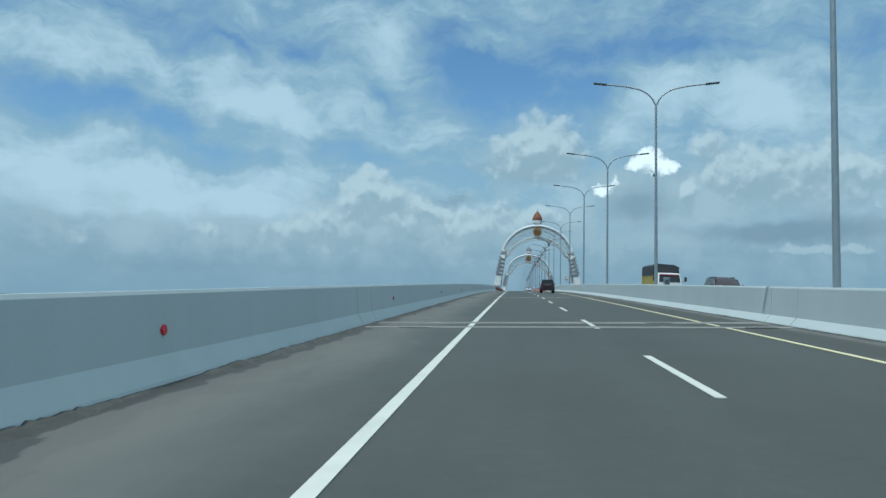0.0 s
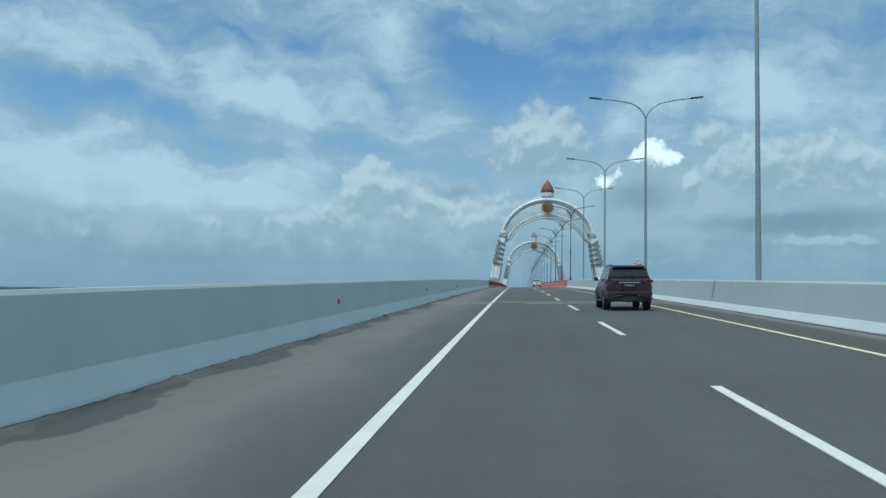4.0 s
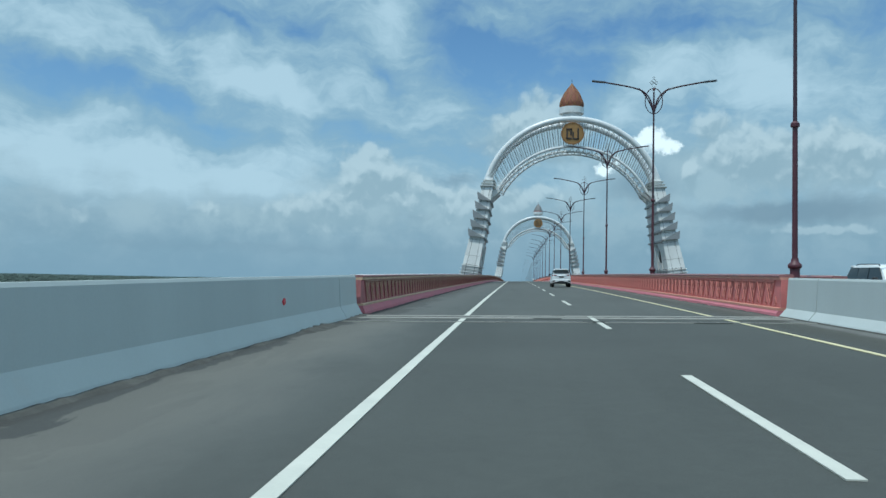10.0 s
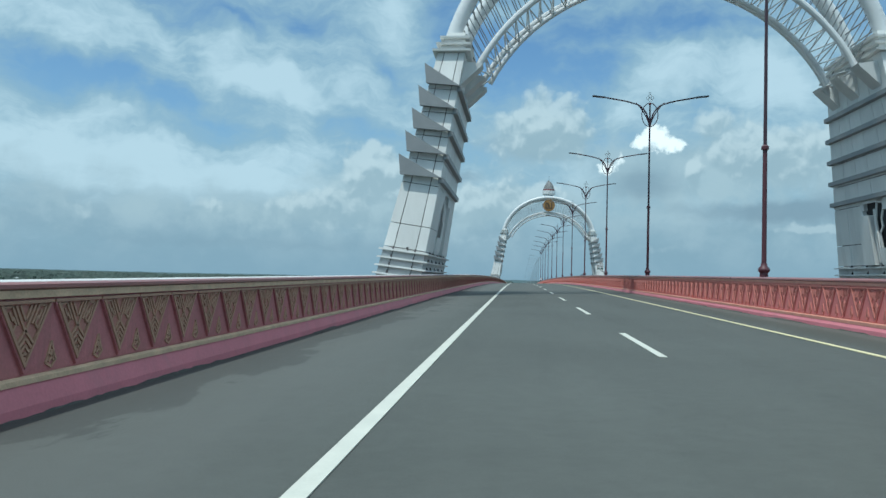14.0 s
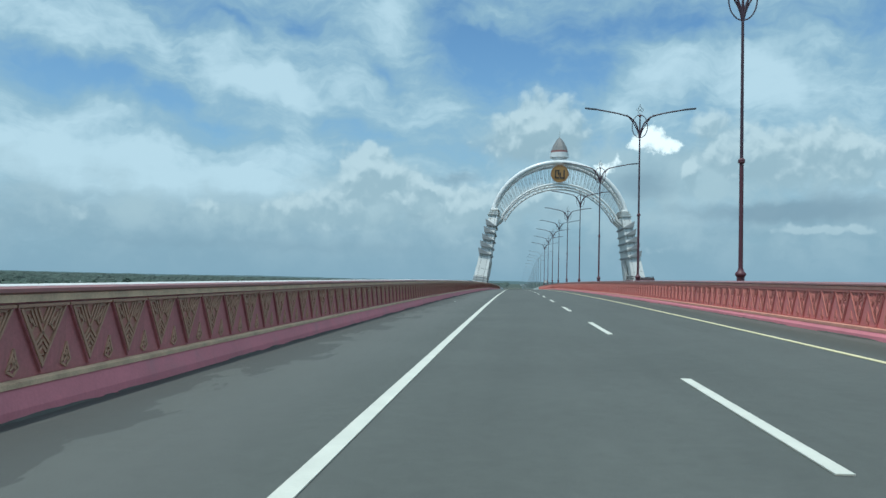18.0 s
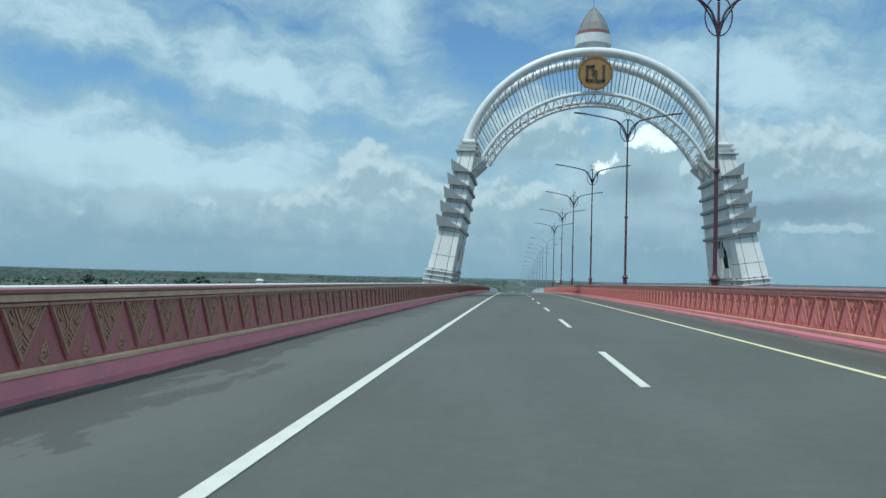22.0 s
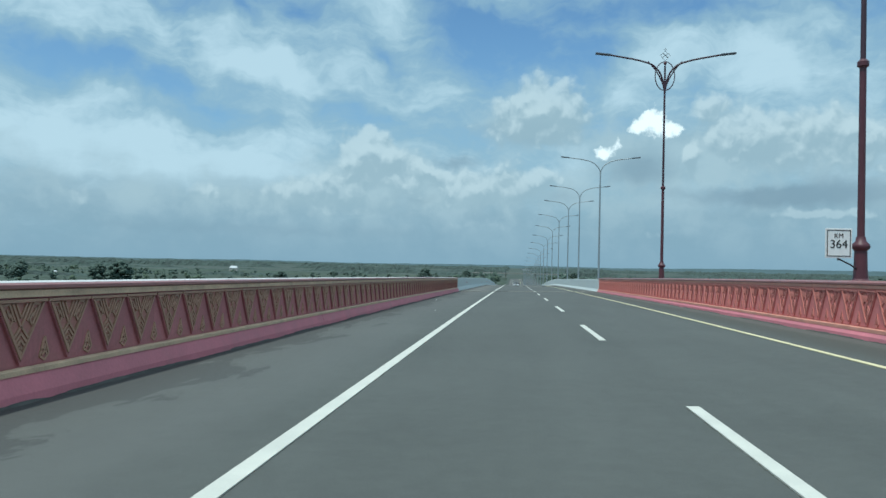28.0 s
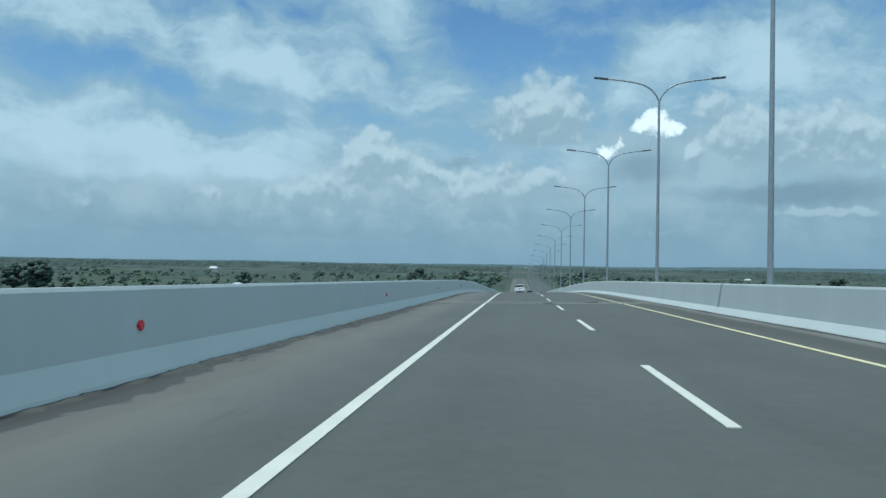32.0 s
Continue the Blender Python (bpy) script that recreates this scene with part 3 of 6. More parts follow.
# ---- the bridge deck ----
B = bmesh.new
deck = tagged(part("road", sweep(B(), [(-3.9, -1.6), (9.7, -1.6), (9.7, -0.001), (-3.9, -0.001)], Y_START, 1440.0, 6.0), M_ASPHALT),
              "worn grey asphalt bridge carriageway with painted lanes", "road", kind="structure")
deck_far = tagged(part("road_opposite", sweep(B(), [(10.6, -1.6), (24.0, -1.6), (24.0, -0.001), (10.6, -0.001)], Y_START, 1440.0, 6.0), M_ASPHALT),
                  "grey asphalt carriageway of the opposite direction", "road", kind="structure")
edge_line = tagged(part("edge_line", ribbon(B(), -0.07, 0.085, Y_START, 1440.0, 0.012, 0.01), M_LINE), "solid white painted edge line on asphalt", "road marking", kind="structure")
yellow_line = tagged(part("yellow_line", ribbon(B(), X_YELLOW - 0.06, X_YELLOW + 0.06, Y_START, 1440.0, 0.012, 0.01), M_YELLOW), "solid yellow painted line beside the median", "road marking", kind="structure")

# plain piers that carry both decks
for i in range(-1, 21):
    y = 2.8 + 43.1 * i
    base = GROUND - 0.4
    top = road_z(y) + cross(-3.5) - 1.66
    if top - base < 2.5:
        continue
    t = empty("bridge_pier", pose(10.0, y, base))
    tagged(t, "plain grey concrete bridge pier with a long crosshead", "pier", "bridge piers", "structure")
    part("crosshead", hull_box(B(), (-13.6, -1.1, top - base - 1.5), (13.6, 1.1, top - base), 0, 0.08), M_JOINT, t)
    for x in (-9.0, 0.0, 9.0):
        smooth(part("column", lathe(B(), [(0.95, 0.0), (0.95, top - base - 1.5)], 20, 0, (x, 0, 0)), M_JOINT, t))

# lane dashes
DASH, PITCH, DASH_AT = 5.0, 13.152, 9.203
dash_bm = B()
hull_box(dash_bm, (-0.065, 0, 0.0), (0.065, DASH, 0.012))
dash = part("lane_dash", dash_bm, M_LINE)
tagged(dash, "short white painted lane dash on asphalt", "road marking", "lane dashes", "structure")
first = True
for i in range(-5, 70):
    y = DASH_AT + PITCH * i
    m = deck_pose(X_DASH, y - (0.45 if 400 < y < 545 else 0.0), 0.002)
    if first:
        dash.matrix_basis, first = m, False
    else:
        copy_thing(dash, m)

# expansion joints: two ragged concrete strips with steel slots, patched with tar
def ragged(bm, x0, x1, y0, y1, top, dice, jag=0.035, step=0.22):
    """A strip across the road with uneven long edges."""
    n = int((x1 - x0) / step)
    low, high = [], []
    for i in range(n + 1):
        x = x0 + (x1 - x0) * i / n
        low.append((x, y0 + dice.uniform(-jag, jag))), high.append((x, y1 + dice.uniform(-jag, jag)))
    ring = low + high[::-1]
    vs_b, vs_t = [bm.verts.new((*q, 0.0)) for q in ring], [bm.verts.new((*q, top)) for q in ring]
    m = len(ring)
    for i in range(n):
        j = m - 1 - i
        bm.faces.new((vs_t[i], vs_t[i + 1], vs_t[j - 1], vs_t[j]))
    for i in range(m):
        bm.faces.new((vs_b[i], vs_b[(i + 1) % m], vs_t[(i + 1) % m], vs_t[i]))
    bmesh.ops.recalc_face_normals(bm, faces=bm.faces)
    return bm


dice = np.random.default_rng(11)
for y in [-18.7, 24.4, 67.5, 110.7, 153.6, 197.1, 576.9, 624.0, 671.0, 718.0]:
    j = empty("expansion_joint", deck_pose(0, y))
    tagged(j, "two pale patched concrete strips with steel gaps across the road", "expansion joint", "expansion joints", "structure")
    ends = abs(y - 197.1) < 1 or abs(y - 576.9) < 1
    strips = ((-1.55, -1.23), (0.04, 1.58)) if ends else ((-1.75, -1.1), (0.5, 1.35))
    slots = (-1.4, 0.72, 0.8, 0.88) if ends else (-1.22, 0.85)
    for a, b in strips:
        part("strip", ragged(B(), -3.1, 9.0, a, b, 0.014, dice), M_JOINT, j)
    for dy in slots:
        x = -3.05
        while x < 8.9:
            w = dice.uniform(1.2, 4.5)
            part("steel_slot", hull_box(B(), (x, dy, 0.0155), (min(x + w, 8.95), dy + 0.025, 0.019)), M_STEEL_DARK, j)
            x += w + dice.uniform(0.02, 0.3)
    for k in range(5):
        x, dy = dice.uniform(-2.5, 8.5), strips[k % 2][k % 3 % 2] + dice.uniform(-0.1, 0.1)
        r = dice.uniform(0.12, 0.4)
        pts = [(x + r * 1.5 * math.cos(u) * dice.uniform(0.7, 1.2), dy + r * 0.35 * math.sin(u) * dice.uniform(0.7, 1.3)) for u in np.linspace(0, 2 * math.pi, 13)[:-1]]
        part("tar_patch", prism(B(), [(*q, 0.001) for q in pts], [(*q, 0.0215) for q in pts]), M_ASPHALT, j)

# ---- barriers ----
CONC = [(0.0, 0.0), (-0.025, 0.07), (-0.2, 0.37), (-0.255, 1.17), (-0.28, 1.22), (-0.47, 1.22), (-0.5, 1.18), (-0.7, 0.0)]


def side_section(section, x, flip):
    return [(x + (-a if flip else a), h) for a, h in section]


CONC_LOW = [(0.0, 0.0), (-0.025, 0.05), (-0.2, 0.25), (-0.255, 1.08), (-0.28, 1.13), (-0.47, 1.13), (-0.5, 1.09)] + CONC[-1:]      # lower toe beside the median


def concrete_run(y0, y1, x, flip):
    b = part("concrete_barrier", sweep(B(), side_section(CONC if x == X_FOOT else CONC_LOW, x, flip), y0, y1, 4.0), M_CONCRETE)
    return tagged(b, "white painted concrete crash barrier, faintly stained", "barrier", "concrete barriers", "structure")


cuts = [-60.0, 25.6, 68.7, 111.9, 154.8, 198.7]
later = [576.2, 625.2, 672.2, 719.2, 779.0, 850.0, 1000.0]
for seq in (cuts, later):
    for a, b in zip(seq, seq[1:]):
        concrete_run(a + 0.02, b - 2.3, X_FOOT, False), concrete_run(a + 0.02, b - 2.3, X_RFOOT, True)
        concrete_run(b - 2.26, b - 0.02, X_FOOT, False), concrete_run(b - 2.26, b - 0.02, X_RFOOT, True)
for a, b in ((-60, 198.8), (576.2, 1000)):
    concrete_run(a, b, 11.1, False), concrete_run(a, b, 23.4, True)

# small red reflectors on the left barrier
for y in [10.2 + 20.1 * i for i in range(-2, 10)] + [590.9 + 20.1 * i for i in range(15)]:
    bm = B()
    bmesh.ops.create_cone(bm, cap_ends=True, segments=16, radius1=0.075, radius2=0.07, depth=0.03, matrix=pose(0, 0, 0, 0, 90, 0))
    hull_box(bm, (-0.03, -0.09, -0.02), (0.004, 0.09, 0.02))
    r = part("barrier_reflector", bm, M_REFLECT)
    r.matrix_basis = pose(X_FOOT - 0.205, y, road_z(y) + cross(X_FOOT) + 0.69)
    tagged(r, "small round red reflector bolted to the barrier", "reflector", "barrier reflectors")

# ---- red ornamental parapet ----
KERB = [(0.025, 0.0), (0.015, 0.09), (-0.055, 0.28), (-0.5, 0.28), (-0.5, 0.0)]
LEDGE = [(-0.04, 0.281), (-0.04, 0.33), (-0.09, 0.345), (-0.5, 0.345), (-0.5, 0.281)]
BODY = [(-0.13, 0.346), (-0.13, 1.07), (-0.42, 1.07), (-0.42, 0.346)]
BAND = [(-0.09, 1.071), (-0.09, 1.145), (-0.46, 1.145), (-0.46, 1.071)]
CAPS = [(-0.1, 1.146), (-0.06, 1.165), (-0.06, 1.2), (-0.09, 1.22), (-0.46, 1.22), (-0.5, 1.18), (-0.5, 1.146)]
# strip added on the cap, its white on outer parapets painting in sunlight
TOP_STRIP = [(-0.23, 1.221), (-0.25, 1.238), (-0.46, 1.238), (-0.46, 1.221)]


def motif():
    """One relief panel: a raised V with a woven carving in it, a small flame on the red field beside it."""
    bm = B()
    w, h = PANEL, 0.7

    def bar(p, q, t=0.03, d=0.03, slot=1):
        p, q = Vector((0, *p)), Vector((0, *q))
        side = (q - p).normalized().cross(Vector((1, 0, 0))) * t / 2
        ring = [p - side, p + side, q + side, q - side]
        prism(bm, ring, [v + Vector((d, 0, 0)) for v in ring], slot)

    hull_box(bm, (-0.02, -w / 2, 0.0), (0.004, w / 2, h), 0)
    a = w / 2 - 0.035                     # half width of the V at its top
    top, foot = h - 0.035, 0.02
    field = [(0, -a, top), (0, a, top), (0, 0, foot + 0.14)]
    prism(bm, field, [(0.012, y, z) for _, y, z in field], 2)
    bar((-a - 0.02, top + 0.012), (a + 0.02, top + 0.012), 0.03, 0.045)
    bar((-a - 0.008, top), (-0.005, foot), 0.024, 0.036, 0)
    bar((-a + 0.028, top - 0.015), (-0.01, foot + 0.06), 0.034, 0.05)
    bar((a + 0.012, top), (0.005, foot), 0.022, 0.026, 0)
    bar((a - 0.028, top - 0.015), (0.015, foot + 0.08), 0.024, 0.036)

    def edge(z):
        return a * (z - foot) / (top - foot) - 0.055

    for i in range(4):                    # nested roofs down the point of the V
        z = 0.41 - 0.068 * i
        f = min(edge(z - 0.06), 0.15)
        for k in (-1, 1):
            bar((0.0, z), (k * f, z - 0.95 * f), 0.026, 0.03)
    for k in (-1, 1):                     # a forked stem, and a hooked lozenge in each upper corner
        bar((0.0, 0.4), (k * 0.15, 0.65), 0.026, 0.03)
        bar((0.0, 0.5), (k * 0.085, 0.645), 0.022, 0.03)
        for p, q in (((0.1, 0.47), (0.205, 0.645)), ((0.205, 0.645), (0.315, 0.635)), ((0.315, 0.635), (0.185, 0.42)), ((0.185, 0.42), (0.14, 0.475)),
                     ((0.19, 0.51), (0.245, 0.595)), ((0.14, 0.475), (0.19, 0.55))):
            bar((k * p[0], p[1]), (k * q[0], q[1]), 0.022, 0.03)
        bar((0.0, 0.165), (k * 0.03, 0.12), 0.02, 0.028)
        bar((k * 0.03, 0.12), (0.0, 0.07), 0.02, 0.028)
    e = w / 2                             # the flame stands on the joint between two panels
    for a0, a1 in (((0.01, 0.03), (-0.085, 0.075)), ((0.01, 0.03), (0.085, 0.1)), ((-0.085, 0.075), (-0.045, 0.15)), ((0.085, 0.1), (0.045, 0.17)),
                   ((-0.055, 0.14), (0.005, 0.28)), ((0.05, 0.16), (0.005, 0.28)), ((-0.04, 0.085), (0.02, 0.13)), ((0.04, 0.09), (0.0, 0.2)), ((0.02, 0.13), (-0.02, 0.17))):
        bar((e + a0[0], a0[1]), (e + a1[0], a1[1]), 0.024, 0.02)
    bmesh.ops.recalc_face_normals(bm, faces=bm.faces)
    return bm


PANEL, PANEL_AT = 0.875, 307.89 + 0.4375
relief = part("panel", motif(), [M_RED, M_GOLD, M_FIELD])
relief_mesh = relief.data
coral_mesh = relief_mesh.copy()
for i, m in enumerate((M_CORAL, M_CORAL_GOLD, M_CORAL)):
    coral_mesh.materials[i] = m
bpy.data.objects.remove(relief)


def red_run(y0, y1, x, flip, panels=True):
    t = empty("ornamental_parapet", pose(x, y0, road_z(y0) + cross(x)))
    tagged(t, "red parapet with carved gold chevron panels on a pink kerb", "parapet", "ornamental parapets", "structure")
    off = Matrix.Translation((-x, -y0, -road_z(y0) - cross(x)))
    by_median = x == X_RFOOT                           # lower kerb, and one coral coat over wall and carving
    low = -0.09 if by_median else 0.0
    sunk = lambda sec: [(a, h + (low - 0.02 * (0.25 < h < 0.3) if 0.2 < h < 0.4 and by_median else 0.0)) for a, h in sec]
    trim, wall, cap = (M_CORAL_TRIM, M_CORAL, M_CAP) if by_median else (M_LEDGE, M_RED, M_SUN_EDGE_CAB)
    for name, sec, mat in (("kerb", KERB, M_PINK), ("ledge", LEDGE, trim), ("wall", BODY, wall), ("band", BAND, trim), ("cap", CAPS, M_CAP), ("coping", TOP_STRIP, cap)):
        p = part(name, sweep(B(), side_section(sunk(sec), x, flip), y0, y1, 6.3), mat, t)
        p.matrix_basis = off
    if panels:
        k = math.ceil((y0 + PANEL / 2 - PANEL_AT) / PANEL - 0.5)
        y = PANEL_AT + PANEL * k
        while y < y1 + 0.005:
            if y0 <= y < y1 and abs(y - Y_RED) > 0.5 and abs(y - Y_PLAIN) > 0.5:
                p = new("panel", coral_mesh if by_median else relief_mesh)
                p.parent = t
                p.matrix_basis = pose(0.13 if flip else -0.13, y - y0, road_z(y) - road_z(y0) + 0.356 + low, tilt(y), 0, 180 if flip else 0) @ Matrix.Diagonal((1, 1, 1 - low / 0.72, 1))
            y += PANEL
    return t


N_RUN = 15
for i in range(N_RUN):
    a, b = Y_RED + (Y_PLAIN - Y_RED) * i / N_RUN, Y_RED + (Y_PLAIN - Y_RED) * (i + 1) / N_RUN
    red_run(a, b - 0.012, X_FOOT, False), red_run(a, b - 0.012, X_RFOOT, True)
red_run(Y_RED, Y_PLAIN, 11.1, False, False), red_run(Y_RED, Y_PLAIN, 23.4, True, False)


# small dark drain mouths in the kerb of the parapet
k = 0
while Y_RED + 3 + 12.2 * k < Y_PLAIN:
    y = 309.45 + 12.2 * (k - 9)
    k += 1
    if not Y_RED < y < Y_PLAIN:
        continue
    d = part("drain_mouth", hull_box(B(), (-0.11, -0.09, 0.0), (0.0, 0.09, 0.06), 0, 0.01), M_DARK)
    d.matrix_basis = pose(X_FOOT, y, road_z(y) + cross(X_FOOT) + 0.03, tilt(y))
    tagged(d, "small dark drain mouth at the foot of the pink kerb", "drain", "kerb drains", "structure")


# dirt washed up along the foot of the barriers: ragged low ridges of grit
def grit(name, x, side, y0, y1, label, step, wide):
    dice = np.random.default_rng(int(y0) + int(x * 10) + 500)
    vs, fs = [], []
    y = y0
    while y < y1:
        n = noise.noise((x, y * 0.35, 7.0)) + 0.45 * noise.noise((x, y * 1.9, 2.0))
        r = wide * max(0.12, 0.5 + n) * dice.uniform(0.7, 1.3)
        z = road_z(y) + cross(x)
        h = 0.02 + 0.09 * r * dice.uniform(0.6, 1.4)
        vs += [(x - side * 0.04, y, z + h * 1.15), (x + side * r * 0.35, y, z + h), (x + side * r * 0.7, y, z + h * 0.4), (x + side * r, y, z - 0.004)]
        y += step * dice.uniform(0.6, 1.4)
    for i in range(len(vs) // 4 - 1):
        for j in range(3):
            fs.append((4 * i + j, 4 * i + j + 1, 4 * i + j + 5, 4 * i + j + 4))
    me = bpy.data.meshes.new(name)
    me.from_pydata(vs, [], fs)
    me.materials.append(M_GRIT)
    return tagged(new(name, me), label, "road dirt", kind="stuff")


for y0, y1, wide in ((-40.0, Y_RED, 0.32), (Y_RED, Y_PLAIN, 0.08), (Y_PLAIN, 760.0, 0.32)):
    grit("roadside_grit", X_FOOT, 1, y0, y1, "dark ragged grit washed up along the barrier foot", 0.14, wide)
    grit("roadside_grit", X_RFOOT, -1, y0, y1, "dark ragged grit washed up along the barrier foot", 0.3, 0.1)

# small tufts of grass at the foot of the barrier
for y, mat, txt in ((149.7, M_TUFT, "small green grass tuft at the barrier foot"), (96.2, M_TUFT, "small green grass tuft at the barrier foot")):
    bm = B()
    for i in range(26):
        a, r, h = dice.uniform(0, 6.28), dice.uniform(0.03, 0.14), dice.uniform(0.03, 0.11)
        b0 = Vector((dice.uniform(-0.04, 0.06), dice.uniform(-0.2, 0.2), 0.0))
        tip = b0 + Vector((math.cos(a) * r * 0.6, math.sin(a) * r, h))
        tube(bm, [b0, (b0 + tip) / 2 + Vector((0, 0, h * 0.25)), tip], [0.007, 0.006, 0.002], 3)
    w = part("grass_tuft", bm, mat)
    w.matrix_basis = pose(X_FOOT + 0.06, y, road_z(y) + cross(X_FOOT) + 0.005)
    tagged(w, txt, "weed", "roadside weeds")

# scraps of litter on the shoulder
for x, y, r in ((-2.5, 308.1, 0.016), (-2.05, 308.4, 0.018), (-1.95, 363.6, 0.02), (-2.4, 548.2, 0.02), (-1.1, 534.5, 0.014)):
    bm = B()
    prism(bm, [(-r, -r * 0.8, 0), (r * 0.8, -r, 0), (r, r * 0.7, 0), (-r * 0.5, r, 0)], [(-r * 0.8, -r * 0.5, 0.02), (r * 0.6, -r * 0.9, 0.03), (r * 0.7, r * 0.3, 0.012), (-r * 0.2, r * 0.6, 0.035)])
    bmesh.ops.recalc_face_normals(bm, faces=bm.faces)
    s = part("paper_scrap", bm, M_SIGN)
    s.matrix_basis = deck_pose(x, y, 0.0, y * 31)
    tagged(s, "small crumpled white paper scrap on the shoulder", "litter", "litter")


# ---- street lamps in the median ----
def arm_points(s, foot, shape):
    """A smooth curve through a few points (out, up) above the fork."""
    u = np.linspace(0, 1, 15)
    knots = np.linspace(0, 1, len(shape)) ** 1.3
    pts = []
    for t in u:
        w = [0.25, 0.5, 0.25]
        x = sum(a * np.interp(min(max(t + d, 0), 1), knots, [p[0] for p in shape]) for a, d in zip(w, (-0.05, 0, 0.05)))
        z = sum(a * np.interp(min(max(t + d, 0), 1), knots, [p[1] for p in shape]) for a, d in zip(w, (-0.05, 0, 0.05)))
        pts.append((s * x, 0, foot + z))
    return pts


PLAIN_ARM = ((0.0, 0.0), (0.12, 0.35), (0.42, 0.75), (0.95, 1.08), (1.9, 1.28), (3.15, 1.42))
ORNATE_ARM = ((0.0, 0.0), (0.08, 0.5), (0.28, 1.05), (0.7, 1.48), (1.5, 1.72), (3.15, 2.02))


def lamp_heads(t, top, out, sides):
    for s in sides:
        bm = B()
        hull_box(bm, (-0.42, -0.13, -0.05), (0.42, 0.13, 0.05), 0, 0.04)
        h = part("lamp_head", bm, M_LAMP, t)
        h.matrix_basis = pose(s * (out + 0.25), 0, top, 0, -s * 6, 0)


def plain_lamp(sides=(-1, 1)):
    t = empty("street_lamp")
    tagged(t, "tall grey galvanised double-arm street lamp in the median", "street lamp", "street lamps")
    smooth(part("pole", tube(B(), [(0, 0, 0.9), (0, 0, 5.0), (0, 0, 12.2)], [0.105, 0.09, 0.065], 12), M_POLE, t))
    bm = B()
    hull_box(bm, (-0.2, -0.2, -0.5), (0.2, 0.2, 0.93), 0, 0.02)
    part("base_plate", bm, M_POLE, t)
    for s in sides:
        smooth(part("arm", tube(B(), arm_points(s, 12.1, PLAIN_ARM), 0.05, 8), M_POLE, t))
    lamp_heads(t, 13.54, 3.15, sides)
    return t


def ornate_lamp():
    t = empty("ornamental_street_lamp")
    tagged(t, "maroon ornamental double-arm street lamp with a diamond finial", "street lamp", "ornamental street lamps")
    smooth(part("lower_pole", tube(B(), [(0, 0, 1.5), (0, 0, 5.8)], [0.084, 0.076], 12), M_POLE_RED, t))
    smooth(part("upper_pole", tube(B(), [(0, 0, 5.8), (0, 0, 12.6)], [0.064, 0.05], 12), M_POLE_DARK, t))
    smooth(part("collar", lathe(B(), [(0.085, 5.72), (0.13, 5.76), (0.13, 5.86), (0.075, 5.92)], 16), M_POLE_RED, t))
    smooth(part("pedestal", lathe(B(), [(0.23, -0.5), (0.23, 0.7), (0.17, 0.76), (0.15, 1.0), (0.14, 1.42), (0.19, 1.47), (0.205, 1.52), (0.19, 1.57), (0.12, 1.64), (0.1, 1.75)], 16), M_POLE_RED, t))
    smooth(part("hoop", tube(B(), [(0.53 * math.cos(a), 0, 12.02 + 0.8 * math.sin(a)) for a in np.linspace(0, 2 * math.pi, 33)], 0.028, 6, False), M_POLE_DARK, t))
    for s in (-1, 1):
        smooth(part("arm", tube(B(), arm_points(s, 11.2, ORNATE_ARM), 0.05, 8), M_POLE_DARK, t))
        smooth(part("leaf_bar", tube(B(), [(s * (0.03 + 0.9 * math.sin(u * 1.5) ** 1.6), 0, 11.2 + 1.62 * math.sin(u * 1.57)) for u in np.linspace(0, 1, 10)], 0.035, 6), M_POLE_DARK, t))
    bm = B()
    for cx, cz, r in ((0, 13.02, 0.15), (-0.15, 13.17, 0.11), (0.15, 13.17, 0.11), (0, 13.3, 0.12), (0, 13.5, 0.06)):
        tube(bm, [(cx + r, 0, cz), (cx, 0, cz + r), (cx - r, 0, cz), (cx, 0, cz - r), (cx + r, 0, cz)], 0.018, 5, False)
    part("finial", bm, M_POLE, t)
    bmesh_ball = B()
    bmesh.ops.create_uvsphere(bmesh_ball, u_segments=12, v_segments=8, radius=0.09, matrix=pose(0, 0, 12.72))
    smooth(part("ball", bmesh_ball, M_POLE_RED, t))
    lamp_heads(t, 13.24, 3.15, (-1, 1))
    return t


plain = plain_lamp()
ornate = ornate_lamp()
# place along the bridge and height of the foot over the road
plain_at = ([(124.6 + 25.05 * i, 0.15) for i in range(-7, -4)] + [(22.0, 0.15), (49.1, 0.15), (74.5, -0.05), (99.55, 0.1), (124.6, 0.1), (149.65, -0.25), (174.7, -0.25)]
            + [(582.9, -0.45), (607.3, -0.4), (628.3, -0.2)] + [(654.4 + 25.8 * i, -0.2) for i in range(24)])
rise = {11: 0.05, 13: 0.25, 14: 0.3, 15: 0.5, 16: 0.55, 17: 0.45}
shift = {11: 0.7, 16: -0.7, 17: -0.5}
ornate_at = [(124.6 + 25.05 * i + shift.get(i, 0.0), 0.15 + rise.get(i, 0.0)) for i in range(3, 18)]
for ob, spots in ((plain, plain_at), (ornate, ornate_at)):
    for i, (y, lift) in enumerate(spots):
        m = pose(X_MID, y, road_z(y) + lift)
        if i == 0:
            ob.matrix_basis = m
        else:
            copy_thing(ob, m)


# median slab that carries the lamps
tagged(part("median_slab", sweep(B(), [(9.72, -1.2), (10.58, -1.2), (10.58, -0.45), (9.72, -0.45)], Y_START, 1300.0, 8.0), M_JOINT), "narrow concrete slab between the two carriageways", "median", kind="structure")


